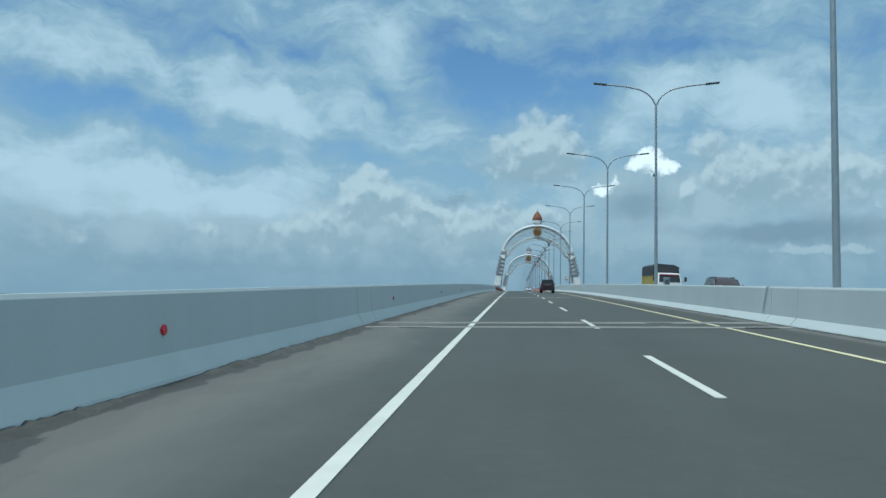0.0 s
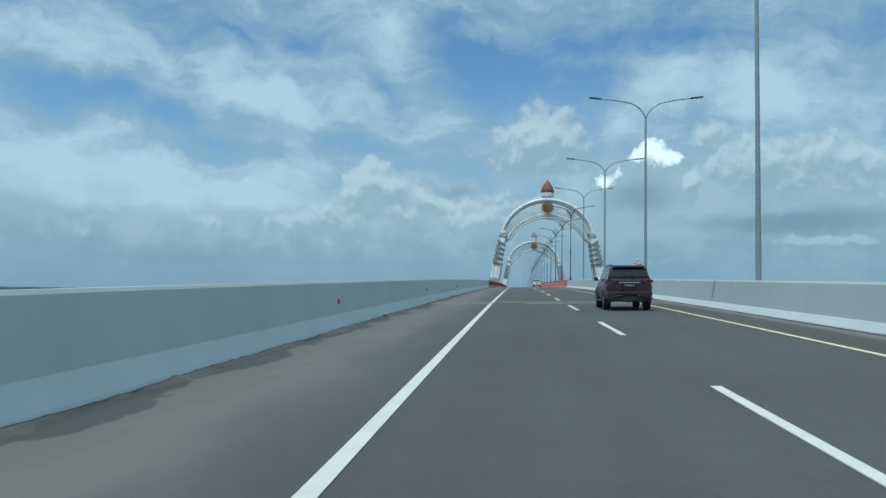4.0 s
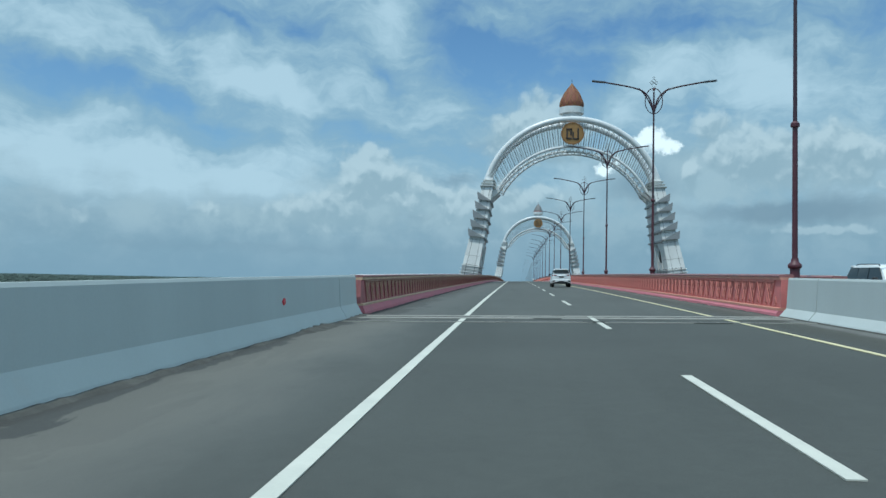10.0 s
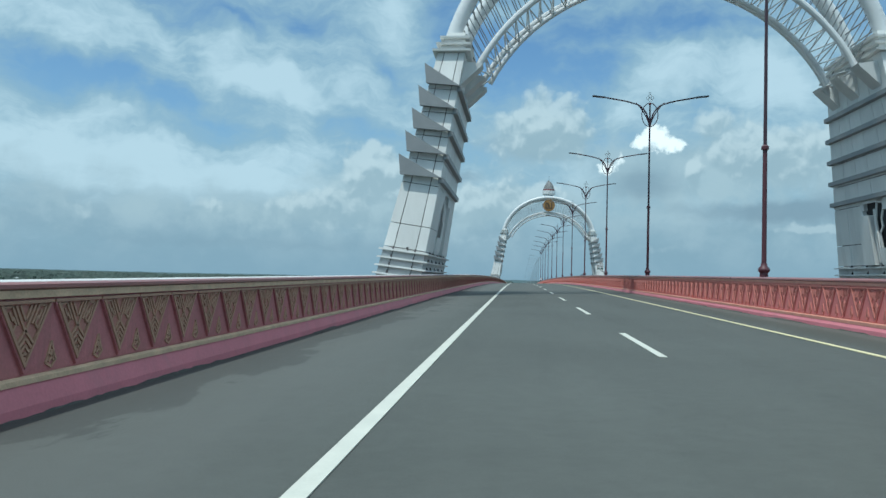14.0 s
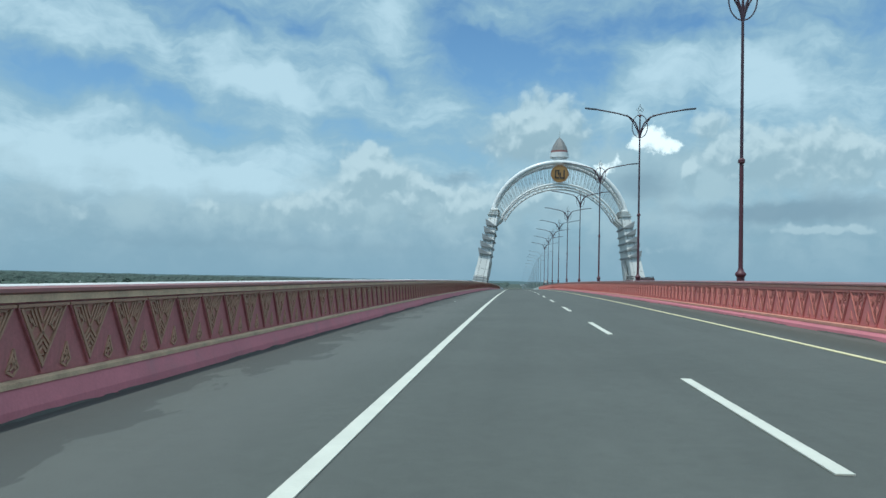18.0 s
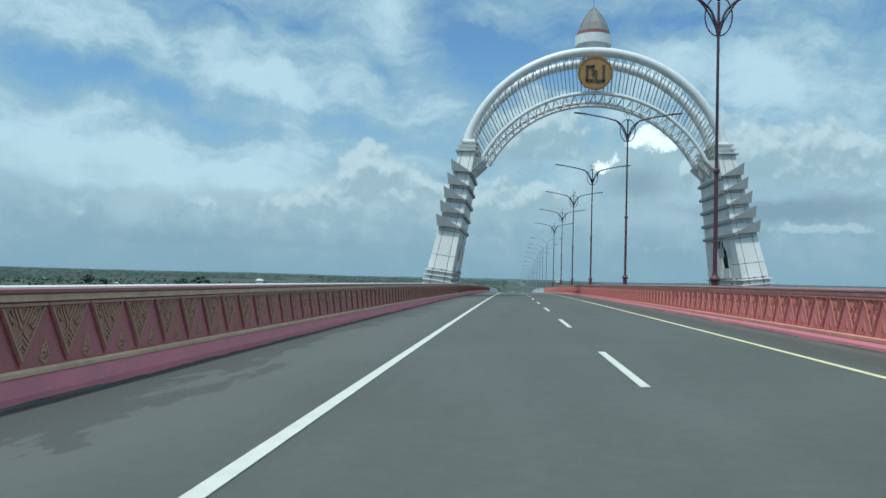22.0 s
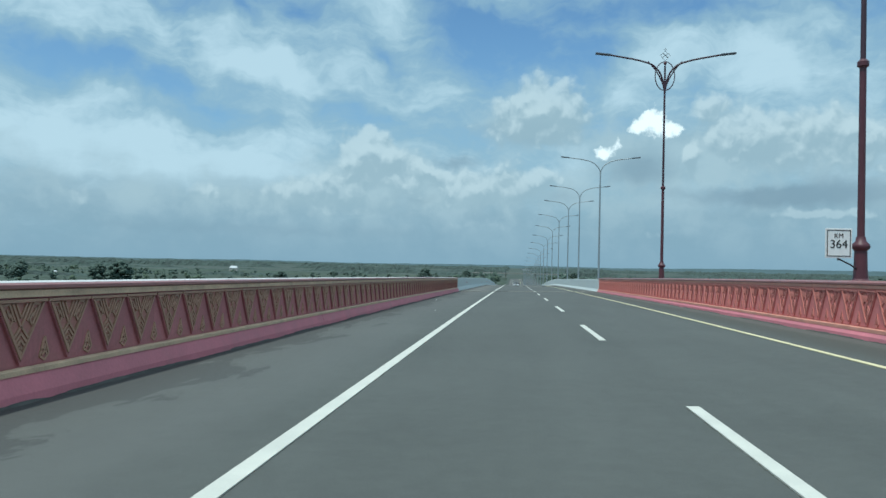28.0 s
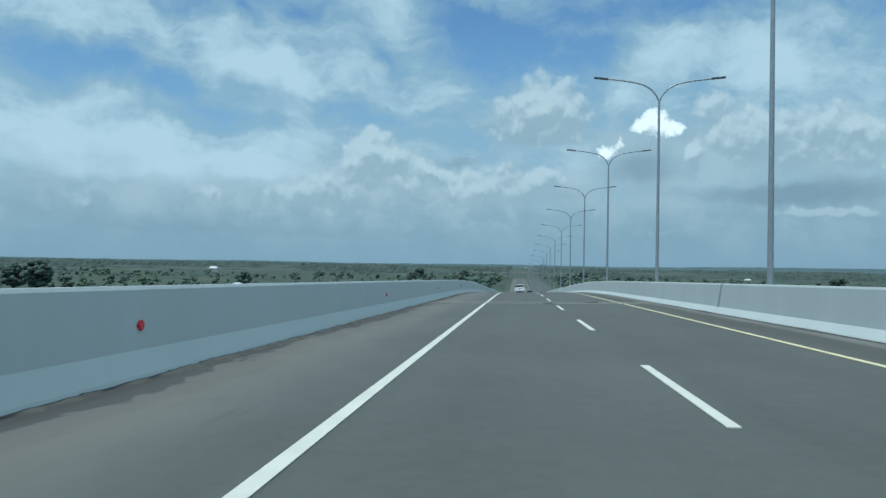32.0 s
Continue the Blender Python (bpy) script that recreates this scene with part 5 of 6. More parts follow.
def suv(m, paint, label, heading=1):
    """A tall estate seen from behind; its tail is at -y."""
    t = empty("sport_utility_car", m @ Matrix.Scale(0.95, 4))
    tagged(t, label, "car")
    hw = 0.93
    # lower hull, ring by ring from tail to nose: y, floor, shoulder, half width
    rows = []
    for y, z0, z1, w in ((-2.38, 0.62, 1.14, 0.80), (-2.33, 0.52, 1.25, 0.87), (-2.1, 0.46, 1.28, hw), (-1.4, 0.42, 1.25, hw), (-0.8, 0.4, 1.2, 0.915), (0.9, 0.4, 1.14, 0.915), (1.25, 0.42, 1.12, hw), (2.1, 0.45, 1.02, 0.88), (2.4, 0.5, 0.86, 0.7)):
        zm = z0 + 0.55 * (z1 - z0)
        rows.append([(-w, y, zm), (-w + 0.05, y, z0 + 0.05), (-w + 0.16, y, z0), (w - 0.16, y, z0), (w - 0.05, y, z0 + 0.05), (w, y, zm), (w - 0.05, y, z1 - 0.04), (w - 0.14, y, z1), (-w + 0.14, y, z1), (-w + 0.05, y, z1 - 0.04)])
    body = bevel(part("body", loft(B(), rows), paint, t), 0.02)
    # roof and pillars
    rows = []
    for y, z, w in ((-2.26, 1.24, 0.82), (-2.12, 1.58, 0.73), (-2.0, 1.74, 0.67), (-1.5, 1.82, 0.65), (-0.6, 1.84, 0.65), (0.1, 1.8, 0.65), (0.55, 1.68, 0.67), (1.3, 1.12, 0.78)):
        lw = 0.84
        rows.append([(-lw, y, 1.1), (lw, y, 1.1), (w + 0.04 * (z < 1.5), y, z - 0.04), (w - 0.08, y, z), (-w + 0.08, y, z), (-w - 0.04 * (z < 1.5), y, z - 0.04)])
    cabin = bevel(part("cabin", loft(B(), rows), paint, t), 0.02)
    # glass set proud of the cabin
    bm = prism(B(), [(-0.8, -2.1, 1.36), (0.8, -2.1, 1.36), (0.7, -1.98, 1.67), (-0.7, -1.98, 1.67)], [(-0.75, -2.27, 1.36), (0.75, -2.27, 1.36), (0.64, -2.13, 1.68), (-0.64, -2.13, 1.68)])
    bmesh.ops.recalc_face_normals(bm, faces=bm.faces)
    part("rear_window", bm, M_GLASS, cabin)
    for s in (-1, 1):
        for y0, y1, y2, y3 in ((-2.16, -1.25, -1.25, -1.98), (-1.2, -0.28, -0.34, -1.2), (-0.22, 0.98, 0.42, -0.28)):
            a = [(s * 0.8, y0, 1.27 if y0 < -1 else 1.2), (s * 0.8, y1, 1.22), (s * 0.69, y2, 1.7), (s * 0.69, y3, 1.7)]
            bm = prism(B(), a, [(p[0] + s * 0.03, p[1], p[2]) for p in a])
            bmesh.ops.recalc_face_normals(bm, faces=bm.faces)
            part("side_window", bm, M_GLASS, cabin)
        smooth(part("roof_rail", tube(B(), [(s * 0.6, -1.75, 1.79), (s * 0.6, -1.6, 1.84), (s * 0.6, 0.1, 1.83), (s * 0.6, 0.25, 1.77)], 0.016, 6), M_TRIM, cabin))
        bm = B()
        hull_box(bm, (s * 1.0 - 0.1, 0.74, 1.18), (s * 1.0 + 0.1, 0.86, 1.34), 0, 0.055)
        part("wing_mirror", bm, M_TRIM, t)
        bm = B()
        outline = [(0.4, 1.19), (0.62, 1.13), (0.86, 1.09), (0.93, 1.14), (0.94, 1.21), (0.8, 1.245), (0.55, 1.235)]
        prism(bm, [(s * px, -2.36 + 0.25 * max(0.0, px - 0.7), pz) for px, pz in outline], [(s * px, -2.415 + 0.9 * max(0.0, px - 0.75), pz) for px, pz in outline])
        hull_box(bm, (min(s * 0.86, s * 0.945), -2.27, 1.1), (max(s * 0.86, s * 0.945), -2.02, 1.22), 0, 0.03)
        bmesh.ops.recalc_face_normals(bm, faces=bm.faces)
        part("tail_lamp", bm, M_TAIL, t)
        bm = B()
        ring = [(s * 0.58, 0.61), (s * 0.84, 0.56), (s * 0.88, 0.67), (s * 0.62, 0.68)]
        prism(bm, [(px, -2.4, pz) for px, pz in ring], [(px, -2.49, pz) for px, pz in ring])
        bmesh.ops.recalc_face_normals(bm, faces=bm.faces)
        part("fog_lamp", bm, M_TRIM, t)
        hoop = tube(B(), [(s * 0.9, -2.42, 0.5), (s * 0.72, -2.47, 0.51), (s * 0.5, -2.47, 0.585), (s * 0.3, -2.46, 0.59)], 0.034, 8)
        smooth(part("bumper_hoop", hoop, paint, t))
        for y in (-0.95, 0.05):
            bm = B()
            hull_box(bm, (s * (hw + 0.005) - 0.025, y - 0.1, 1.03), (s * (hw + 0.005) + 0.025, y + 0.1, 1.06), 0, 0.01)
            part("door_handle", bm, M_CHROME, t)
        bm = B()
        hull_box(bm, (s * 0.88 - 0.09, -0.95, 0.33), (s * 0.88 + 0.09, 1.05, 0.4), 0, 0.02)
        part("side_step", bm, M_TRIM, t)
        for y in (-1.38, 1.45):
            wheel(t, s * 0.8, y)
            bm = tube(B(), [(s * 0.91, y + 0.45 * math.cos(a), 0.4 + 0.45 * math.sin(a)) for a in np.linspace(-0.1, math.pi + 0.1, 15)], 0.03, 6)
            smooth(part("wheel_arch", bm, paint, t))
    bm = B()
    hull_box(bm, (-0.88, -2.47, 0.6), (0.88, -2.2, 0.78), 0, 0.06)
    part("bumper", bm, paint, t)
    bm = B()
    hull_box(bm, (-0.84, -2.43, 0.36), (0.84, -2.1, 0.62), 0, 0.05)
    part("lower_valance", bm, M_TRIM, t)
    bm = B()
    hull_box(bm, (-0.64, -2.24, 1.71), (0.64, -1.85, 1.79), 0, 0.035)
    part("roof_spoiler", bm, paint, t)
    bm = B()
    hull_box(bm, (-0.42, -2.41, 1.1), (0.42, -2.34, 1.135), 0, 0.01)
    part("chrome_strip", bm, M_CHROME, t)
    bm = B()
    hull_box(bm, (-0.24, -2.42, 0.94), (0.24, -2.36, 1.08))
    plate = part("number_plate", bm, M_INK, t)
    for x in (-0.17, -0.1, -0.03, 0.04, 0.13):
        bm = B()
        hull_box(bm, (x - 0.012, -2.424, 0.98), (x + 0.03, -2.42, 1.04))
        part("plate_mark", bm, M_GREYINK, plate)
    bm = B()
    hull_box(bm, (-0.3, -2.28, 1.36), (0.12, -2.262, 1.38))
    part("rear_wiper", bm, M_TRIM, t)
    return t


suv(deck_pose(5.72, 251.5), M_CAR_WHITE, "white sport utility car with tinted windows driving on the asphalt")
suv(deck_pose(5.5, 103.0), M_CAR_DARK, "dark red sport utility car driving on the asphalt approach")
suv(deck_pose(2.2, 724.0), M_CAR_WHITE, "white sport utility car far ahead on the road")
suv(deck_pose(5.3, 812.0), M_CAR_DARK, "dark red sport utility car far ahead on the road")


def cover_truck(m):
    t = empty("covered_truck", m)
    tagged(t, "yellow lorry with a black tarpaulin over its load", "truck")
    bm = B()
    hull_box(bm, (-1.05, -2.6, 0.95), (1.05, 3.2, 1.95))
    bed = part("cargo_bed", bm, M_TRUCK, t)
    for s in (-1, 1):
        for i in range(9):
            bm = B()
            y = -2.5 + i * 0.69
            hull_box(bm, (s * 1.07 - 0.03, y, 0.95), (s * 1.07 + 0.03, y + 0.1, 1.97))
            part("rib", bm, M_TRUCK, bed)
    rows = []
    for y in np.linspace(-2.65, 3.25, 9):
        sag = 0.05 * math.sin(y * 3.0)
        rows.append([(-1.08, y, 1.93), (1.08, y, 1.93), (1.06, y, 2.75 + sag), (0.7, y, 2.92 + sag), (-0.7, y, 2.92 - sag), (-1.06, y, 2.75 - sag)])
    smooth(part("tarpaulin", loft(B(), rows), M_TARP, t), 0.5)
    rows = [[(-1.0, y, 0.5), (1.0, y, 0.5), (1.0, y, 1.25), (w, y, z), (-w, y, z), (-1.0, y, 1.25)] for y, w, z in ((-4.35, 0.95, 1.32), (-4.25, 0.94, 1.5), (-3.95, 0.88, 2.15), (-2.75, 0.88, 2.2))]
    cab = bevel(part("cab", loft(B(), rows), M_SUN_EDGE_CAB, t, "cream painted cab"), 0.03)
    part("sun_strip", hull_box(B(), (-0.8, -4.13, 1.93), (0.8, -4.05, 2.06), 0, 0.015), M_TAIL, cab, "dark red strip over the windscreen")
    bm = prism(B(), [(-0.86, -4.3, 1.42), (0.86, -4.3, 1.42), (0.8, -4.03, 2.02), (-0.8, -4.03, 2.02)], [(-0.86, -4.34, 1.42), (0.86, -4.34, 1.42), (0.8, -4.07, 2.02), (-0.8, -4.07, 2.02)])
    bmesh.ops.recalc_face_normals(bm, faces=bm.faces)
    part("windscreen", bm, M_GLASS, cab)
    for s in (-1, 1):
        a = [(s * 0.985, -4.1, 1.36), (s * 0.985, -3.1, 1.36), (s * 0.89, -3.1, 2.05), (s * 0.895, -3.9, 2.05)]
        bm = prism(B(), a, [(p[0] + s * 0.03, p[1], p[2]) for p in a])
        bmesh.ops.recalc_face_normals(bm, faces=bm.faces)
        part("side_window", bm, M_GLASS, cab)
        smooth(part("mirror_stalk", tube(B(), [(s * 0.95, -4.2, 1.5), (s * 1.25, -4.3, 1.55), (s * 1.25, -4.3, 1.85)], 0.02, 6), M_TRIM, cab))
        bm = B()
        hull_box(bm, (s * 1.27 - 0.1, -4.34, 1.5), (s * 1.27 + 0.1, -4.28, 1.86), 0, 0.02)
        part("mirror", bm, M_TRIM, cab)
        bm = B()
        hull_box(bm, (s * 0.72 - 0.16, -4.4, 0.7), (s * 0.72 + 0.16, -4.34, 0.92), 0, 0.02)
        part("headlight", bm, M_SIGN, cab)
        for y in (-3.5, 1.6):
            wheel(t, s * 0.85, y, 0.42, 0.3)
    bm = B()
    hull_box(bm, (-0.4, -4.2, 0.6), (0.4, 3.0, 0.8))
    part("chassis", bm, M_TRIM, t)
    bm = B()
    hull_box(bm, (-1.0, -4.45, 0.45), (1.0, -4.3, 0.68), 0, 0.03)
    part("bumper", bm, M_TRIM, t)
    return t


def stake_truck(m):
    t = empty("stake_truck", m)
    tagged(t, "dark lorry with an open slatted load bed", "truck")
    bm = B()
    hull_box(bm, (-1.05, -2.6, 0.95), (1.05, 3.2, 1.1))
    bed = part("load_bed", bm, M_TRIM, t)
    for s in (-1, 1):
        for i in range(8):
            bm = B()
            y = -2.55 + i * 0.81
            hull_box(bm, (s * 1.02 - 0.03, y, 1.1), (s * 1.02 + 0.03, y + 0.06, 2.0))
            part("stake", bm, M_TRIM, bed)
        for z in (1.4, 1.68, 1.96):
            bm = B()
            hull_box(bm, (s * 1.05 - 0.02, -2.6, z), (s * 1.05 + 0.02, 3.2, z + 0.07))
            part("rail", bm, M_TRIM, bed)
        for y in (-3.5, 1.6):
            wheel(t, s * 0.85, y, 0.42, 0.3)
    rows = [[(-1.0, y, 0.5), (1.0, y, 0.5), (1.0, y, 1.2), (w, y, z), (-w, y, z), (-1.0, y, 1.2)] for y, w, z in ((-4.35, 0.95, 1.22), (-4.0, 0.88, 1.85), (-2.75, 0.88, 1.9))]
    cab = bevel(part("cab", loft(B(), rows), M_CAR_DARK, t), 0.03)
    bm = B()
    hull_box(bm, (-0.4, -4.2, 0.55), (0.4, 3.0, 0.8))
    part("chassis", bm, M_TRIM, t)
    return t


cover_truck(deck_pose(14.0, 71.0))
stake_truck(deck_pose(15.2, 409.0))
for y, paint, txt in ((52.0, M_CAR_DARK, "dark sport utility car on the opposite carriageway"), (181.0, M_CAR_WHITE, "white sport utility car on the opposite carriageway"), (204.0, M_CAR_WHITE, "white sport utility car on the opposite carriageway")):
    suv(deck_pose(14.6, y, 0.0, 180.0), paint, txt)


# ---- land below the bridge ----
bm = B()
n = 48
for i in range(n + 1):
    for j in range(n + 1):
        x, y = (i / n - 0.5) * 9600, -700 + j / n * 5300
        h = 0.0 if abs(x - 10) < 150 else 4.0 * max(0.0, noise.noise((x / 900, y / 900, 3.0))) * min(1.0, (math.hypot(x, y - 500) / 2500) ** 2)
        bm.verts.new((x, y, GROUND + h))
bm.verts.ensure_lookup_table()
for i in range(n):
    for j in range(n):
        a = i * (n + 1) + j
        bm.faces.new((bm.verts[a], bm.verts[a + n + 1], bm.verts[a + n + 2], bm.verts[a + 1]))
tagged(part("ground", bm, M_LAND), "flat green scrubland reaching the hazy horizon", "ground", kind="structure")

rng = np.random.default_rng(5)
_t = B()
bmesh.ops.create_icosphere(_t, subdivisions=1, radius=1.0)
CLUMP_V = np.array([v.co[:] for v in _t.verts])
CLUMP_F = np.array([[v.index for v in f.verts] for f in _t.faces])
_t.free()


def clumps(name, centres, sizes, label, category, material, flat=0.75):
    """Many small ragged leaf clumps in one mesh."""
    vs, fs = [], []
    for i, (c, r) in enumerate(zip(centres, sizes)):
        v = CLUMP_V * (1 + rng.uniform(-0.28, 0.28, (len(CLUMP_V), 1))) * np.array([r, r, r * flat])
        vs.append(v + c)
        fs.append(CLUMP_F + i * len(CLUMP_V))
    me = bpy.data.meshes.new(name)
    me.from_pydata(np.concatenate(vs).tolist(), [], np.concatenate(fs).tolist())
    me.materials.append(material)
    me.polygons.foreach_set("use_smooth", [True] * len(me.polygons))
    ob = new(name, me)
    if label:
        tagged(ob, label, category, kind="stuff")
    return ob


def wood(count, x0, x1, y0, y1, lo, hi, bare, lumps, near=20):
    """Trees in loose belts, each a ragged crown of small leaf lumps."""
    cs, rs = [], []
    n = 0
    while n < count:
        x, y = rng.uniform(x0, x1), rng.uniform(y0, y1)
        if abs(x - 10) < near or noise.noise((x / 190, y / 55, 0.0)) + 0.6 * noise.noise((x / 40, y / 22, 5.0)) < bare:
            continue
        n += 1
        h = lo + (hi - lo) * rng.uniform(0, 1) ** 2.0
        wide = h * rng.uniform(0.28, 0.5)
        for k in range(lumps):
            a, u, v = rng.uniform(0, 6.28), rng.uniform(0, 1) ** 0.5, rng.uniform(-1, 1)
            w = wide * u * math.sqrt(1 - 0.8 * v * v)
            cs.append((x + w * math.cos(a), y + w * math.sin(a), GROUND + h * (0.52 + 0.4 * v)))
            rs.append(h * rng.uniform(0.1, 0.2) * (1.0 + 2.0 / lumps))
    return cs, rs


def swell(gx, gy, cell, seed):
    """Smooth random swells on a grid of places."""
    dice = np.random.default_rng(seed)
    tab = dice.uniform(0, 1, (64, 64))
    u, v = gx / cell, gy / cell
    i, j = np.floor(u).astype(int), np.floor(v).astype(int)
    a, b = u - i, v - j
    a, b = a * a * (3 - 2 * a), b * b * (3 - 2 * b)
    t = lambda p, q: tab[p % 64, q % 64]
    return (t(i, j) * (1 - a) + t(i + 1, j) * a) * (1 - b) + (t(i, j + 1) * (1 - a) + t(i + 1, j + 1) * a) * b


def canopy(name, x0, x1, y0, y1, step, tall, label):
    """A rolling blanket of bushes and low trees."""
    nx, ny = int((x1 - x0) / step), int((y1 - y0) / step)
    gx, gy = np.meshgrid(np.linspace(x0, x1, nx + 1), np.linspace(y0, y1, ny + 1), indexing="ij")
    k = step / 3.0
    gx, gy = gx + rng.uniform(-0.3, 0.3, gx.shape) * step, gy + rng.uniform(-0.3, 0.3, gx.shape) * step
    h = 1.5 * swell(gx, gy, 55 * k, 1) + 1.0 * swell(gx, gy, 17 * k, 2) + 0.8 * swell(gx, gy, 7.3 * k, 3) + 0.5 * rng.uniform(0, 1, gx.shape) - 1.55
    h = np.where(np.abs(gx - 10) < 18, -0.5, np.clip(h, -0.3, 1.4)) * tall
    co = np.stack([gx, gy, GROUND + h], -1).reshape(-1, 3)
    a = (np.arange(nx)[:, None] * (ny + 1) + np.arange(ny)[None, :]).ravel()
    quads = np.stack([a, a + ny + 1, a + ny + 2, a + 1], 1)
    me = bpy.data.meshes.new(name)
    me.from_pydata(co.tolist(), [], quads.tolist())
    me.polygons.foreach_set("use_smooth", [True] * len(me.polygons))
    me.materials.append(M_SCRUB)
    return tagged(new(name, me), label, "woodland", kind="stuff")


canopy("scrub_canopy", -620, 620, 640, 1500, 2.6, 1.9, "rolling low green scrub on flat land")
c1, r1 = wood(2600, -760, 760, 640, 1400, 2.0, 6.5, -0.05, 12)
clumps("scattered_trees", c1, r1, "small green trees scattered over the scrub", "woodland", M_LEAF, 0.8)
c2, r2 = wood(1500, -1000, 1000, 150, 700, 1.5, 6.0, 0.0, 6)
clumps("near_scrub", c2, r2, "scattered green bushes on flat land beside the bridge", "woodland", M_LEAF, 0.8)
c4, r4 = wood(260, -48, 70, 880, 1460, 4.0, 8.5, -9.0, 13, 24)
clumps("roadside_trees", c4, r4, "dark green trees lining the far end of the road", "woodland", M_LEAF, 0.85)


def belt(y, depth, reach, step, tall, gap, seed):
    """A long belt of trees: crowns of uneven height with gaps where fields show through."""
    n, rows = int(2 * reach / step), 6
    x, v = np.meshgrid(np.linspace(-reach, reach, n + 1), np.linspace(0, 1, rows + 1), indexing="ij")
    x = x + rng.uniform(-0.3, 0.3, x.shape) * step
    yy = y + depth * v + 60 * swell(x, x * 0 + seed, 260, seed) + rng.uniform(-0.3, 0.3, x.shape) * depth / rows
    groves = swell(x, yy, 130, seed + 1) * 0.6 + swell(x, yy, 47, seed + 2) * 0.4
    crowns = 0.45 * swell(x, yy, step * 4.5, seed + 3) + 0.55 * rng.uniform(0, 1, x.shape) ** 0.7
    h = np.clip((groves - gap) * 4.0, 0, 1) * tall * (0.1 + 1.1 * crowns) * np.sqrt(np.clip(4.4 * v * (1 - v), 0, 1))
    h = np.where(np.abs(x - 10) < 26, -0.5, h - 0.3)
    co = np.stack([x, yy, GROUND + h], -1).reshape(-1, 3)
    a = (np.arange(n)[:, None] * (rows + 1) + np.arange(rows)[None, :]).ravel()
    me = bpy.data.meshes.new("tree_belt")
    me.from_pydata(co.tolist(), [], np.stack([a, a + rows + 1, a + rows + 2, a + 1], 1).tolist())
    me.materials.append(M_BELT)
    return tagged(new("tree_belt", me), "long uneven belt of dark green trees between fields", "woodland", kind="stuff")


for y, depth, reach, step, tall, gap, seed in ((840, 20, 520, 1.8, 5.5, 0.55, 11), (960, 22, 620, 2.0, 6.5, 0.5, 21), (1090, 26, 700, 2.0, 7.0, 0.42, 31), (1230, 30, 820, 2.2, 8.0, 0.4, 41),
                                               (1420, 40, 1000, 2.6, 8.5, 0.38, 51), (1680, 50, 1300, 3.0, 8.5, 0.34, 61), (2050, 60, 1700, 3.6, 9.0, 0.3, 71), (2600, 80, 2200, 4.5, 9.5, 0.25, 81), (3300, 100, 2800, 6.0, 10.0, 0.2, 91)):
    belt(y, depth, reach, step, tall, gap, seed)


def tree(x, y, h):
    t = empty("tree", pose(x, y, GROUND))
    tagged(t, "broad dark green tree rising over the scrub", "tree", "taller trees")
    smooth(part("trunk", tube(B(), [(0, 0, -0.2), (0.1, 0.05, h * 0.25), (0.0, 0.1, h * 0.55)], [h * 0.035, h * 0.027, h * 0.015], 8), M_BARK, t))
    for k in range(4):
        a = k * 1.6 + x
        part("limb", tube(B(), [(0, 0, h * (0.3 + 0.06 * k)), (math.cos(a) * h * 0.12, math.sin(a) * h * 0.12, h * 0.5), (math.cos(a) * h * 0.25, math.sin(a) * h * 0.25, h * 0.66)], [h * 0.014, h * 0.01, h * 0.005], 5), M_BARK, t)
    cs, rs = [], []
    for k in range(150):
        a, u = rng.uniform(0, 2 * math.pi), rng.uniform(0, 1) ** 0.5
        v = rng.uniform(-1, 1)
        w = 0.42 * u * math.sqrt(max(0.0, 1 - v * v))
        cs.append((math.cos(a) * h * w, math.sin(a) * h * w, h * (0.56 + 0.36 * v)))
        rs.append(h * rng.uniform(0.06, 0.12))
    crown = clumps("crown", cs, rs, "", "", M_LEAF)
    crown.parent = t
    return t


for x, y, h in ((-205, 905, 15), (-222, 915, 13), (-262, 880, 9), (-120, 800, 8), (-92, 870, 8), (-150, 1010, 10), (-60, 930, 7), (-330, 1010, 11), (-178, 760, 8), (-70, 1120, 10),
                (150, 980, 9), (210, 1120, 12), (265, 1060, 10), (-44, 1260, 11), (60, 1290, 11), (85, 1180, 9), (-95, 1360, 12), (330, 1250, 13), (395, 1180, 10), (-420, 1150, 12)):
    tree(x, y, h)


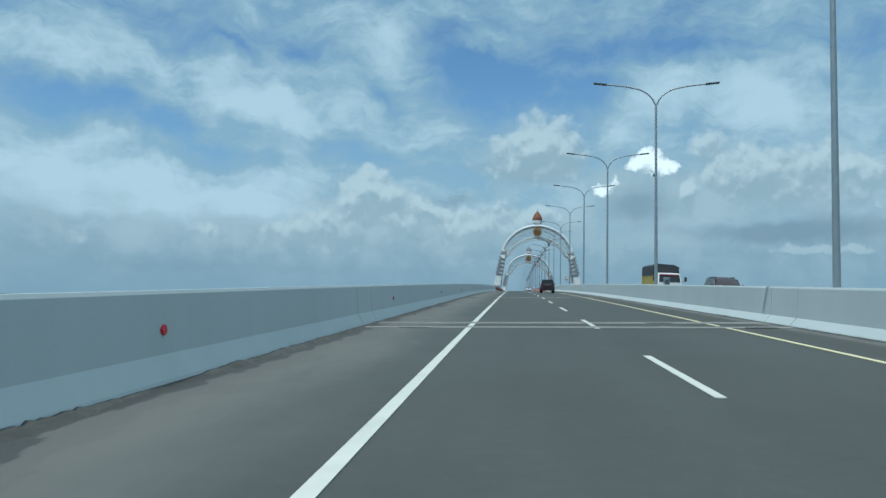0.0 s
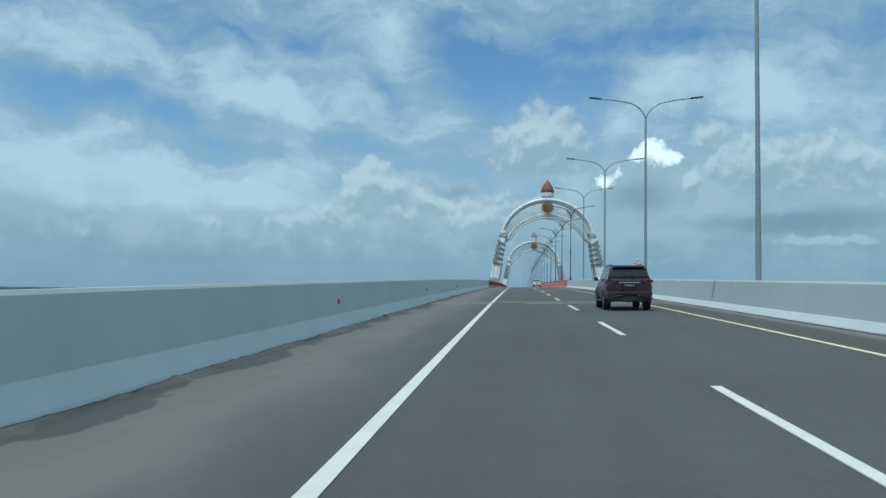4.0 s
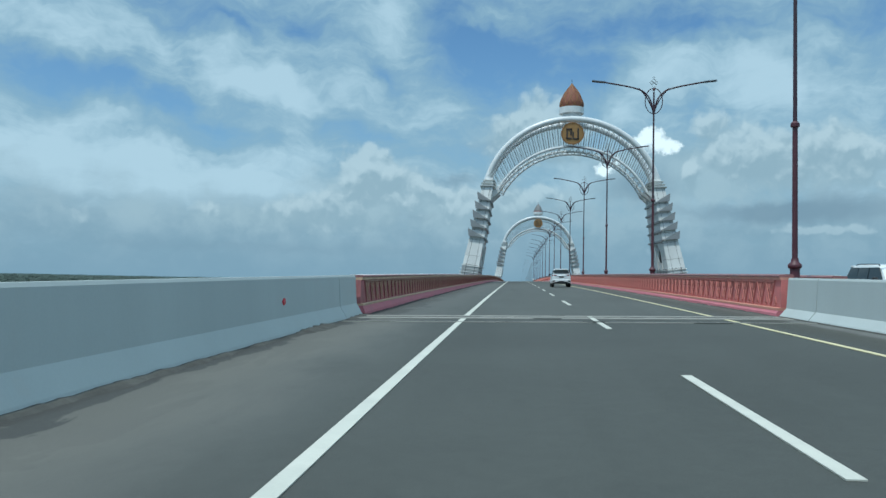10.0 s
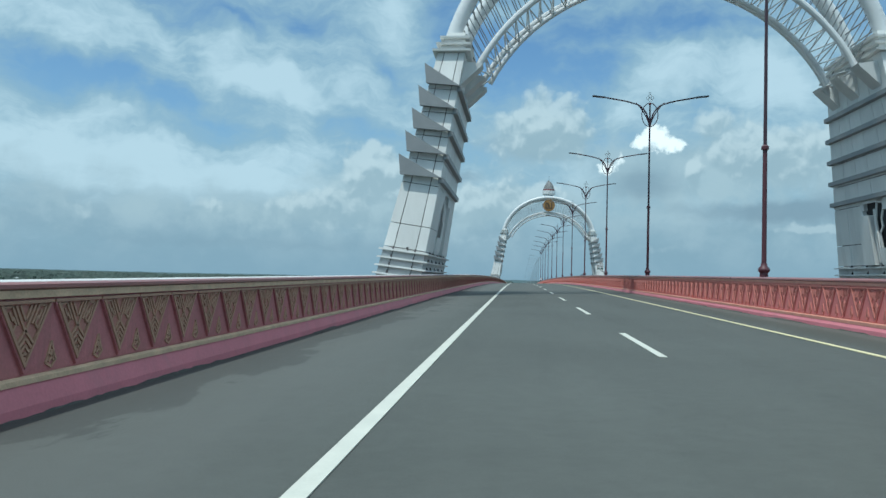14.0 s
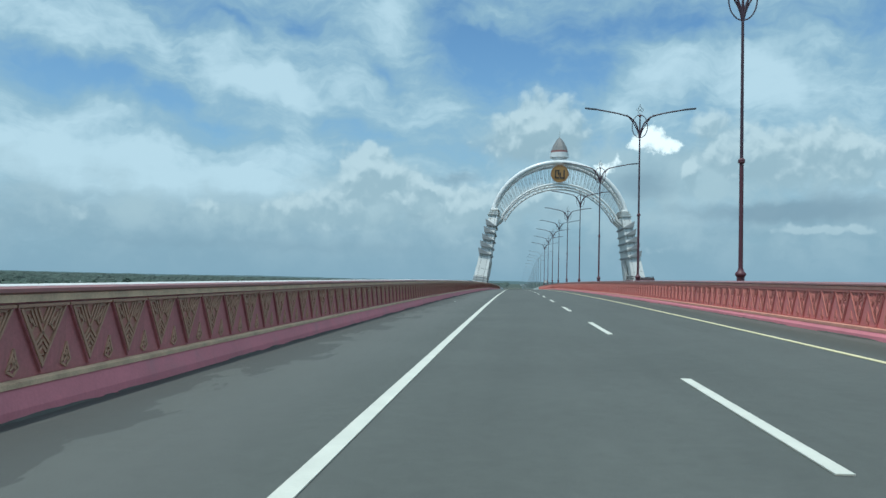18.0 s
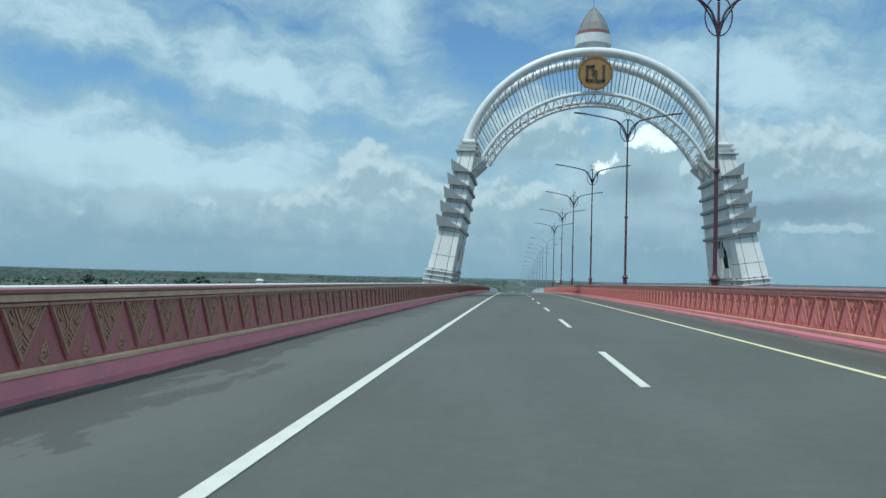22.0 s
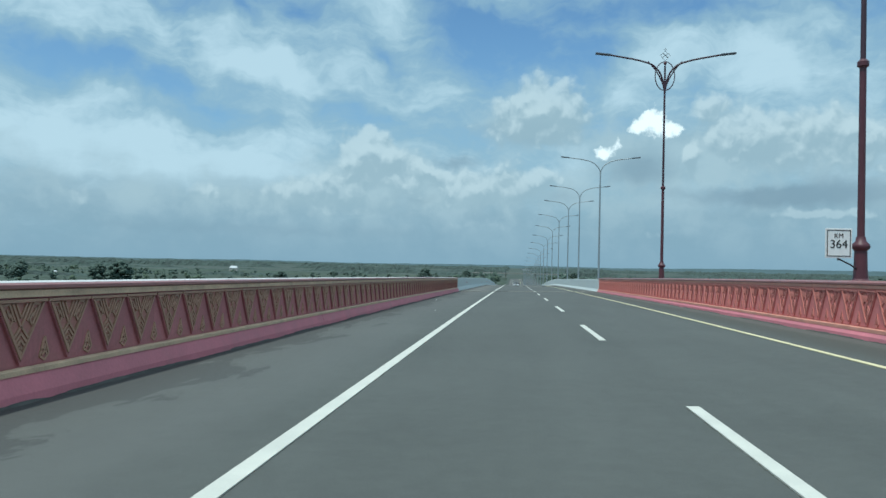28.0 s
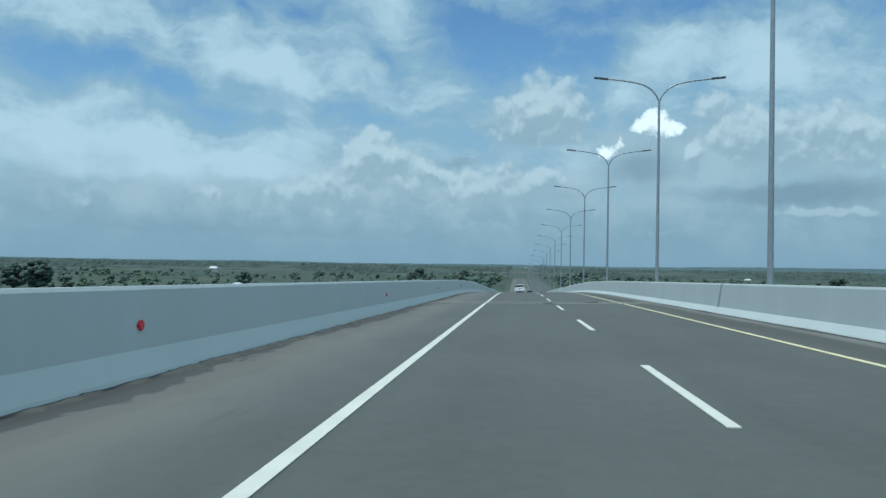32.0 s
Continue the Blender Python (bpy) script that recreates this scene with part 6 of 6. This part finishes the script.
def house(x, y, w, d, h, turn):
    t = empty("house", pose(x, y, GROUND, 0, 0, turn))
    tagged(t, "small house with a pale metal roof among trees", "house", "scattered houses")
    bm = B()
    hull_box(bm, (-w / 2, -d / 2, 0), (w / 2, d / 2, h))
    wall = part("wall", bm, M_WALL, t)
    a = [(-w / 2 - 0.6, -d / 2 - 0.6, h), (-w / 2 - 0.6, d / 2 + 0.6, h), (-w / 2 + 1.0, 0, h + d * 0.3)]
    bm = prism(B(), a, [(-p[0], p[1], p[2]) for p in a])
    bmesh.ops.recalc_face_normals(bm, faces=bm.faces)
    part("roof", bm, M_ROOF, t)
    for k in (-0.3, 0.0, 0.3):
        bm = B()
        hull_box(bm, (k * w - 0.5, -d / 2 - 0.05, 1.0), (k * w + 0.5, -d / 2 + 0.02, 2.2))
        part("window", bm, M_GLASS, wall)
    return t


for x, y, w, d, h, turn in ((-345, 1460, 9, 9, 5.2, 10), (-150, 1000, 5, 4, 2.2, 5), (-390, 1150, 4, 3, 2.6, 30), (-560, 1300, 5, 4, 3.0, -10), (-640, 1210, 4, 4, 3.0, 40), (-60, 1560, 7, 5, 4, 0), (240, 1430, 6, 5, 3.4, -20)):
    house(x, y, w, d, h, turn)

# wooded ridges that close the view, haze mixed into their colour, plain and far behind everything
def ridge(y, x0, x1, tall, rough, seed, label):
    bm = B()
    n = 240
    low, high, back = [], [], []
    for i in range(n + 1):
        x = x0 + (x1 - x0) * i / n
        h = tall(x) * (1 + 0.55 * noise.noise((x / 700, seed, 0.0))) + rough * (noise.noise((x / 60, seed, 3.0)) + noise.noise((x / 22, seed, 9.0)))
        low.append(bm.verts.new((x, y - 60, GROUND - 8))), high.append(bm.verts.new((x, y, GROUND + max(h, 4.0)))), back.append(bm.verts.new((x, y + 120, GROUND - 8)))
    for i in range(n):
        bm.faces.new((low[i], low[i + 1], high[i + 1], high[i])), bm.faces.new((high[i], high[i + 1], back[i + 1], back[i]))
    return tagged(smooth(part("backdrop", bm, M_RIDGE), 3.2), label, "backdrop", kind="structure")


ridge(4250, -3600, 3600, lambda x: 11.0, 1.6, 1.7, "distant low wooded ridge in haze colour along the horizon")
ridge(4550, 200, 3600, lambda x: 10.0 + 12.0 * min(1.0, max(0.0, (x - 300) / 600)), 1.0, 6.3, "distant wooded hills tinted blue with haze along the horizon")

# far overpass that closes the view down the road
o = empty("overpass", pose(10, 1480, GROUND))
tagged(o, "pale concrete overpass crossing the far end of the road", "bridge")
bm = B()
hull_box(bm, (-60, -4, 5.6), (60, 4, 6.8), 0, 0.1)
part("span", bm, M_JOINT, o)
for x in (-52, -19, 17, 50):
    bm = B()
    hull_box(bm, (x - 0.8, -3, 0), (x + 0.8, 3, 5.6))
    part("pier", bm, M_JOINT, o)
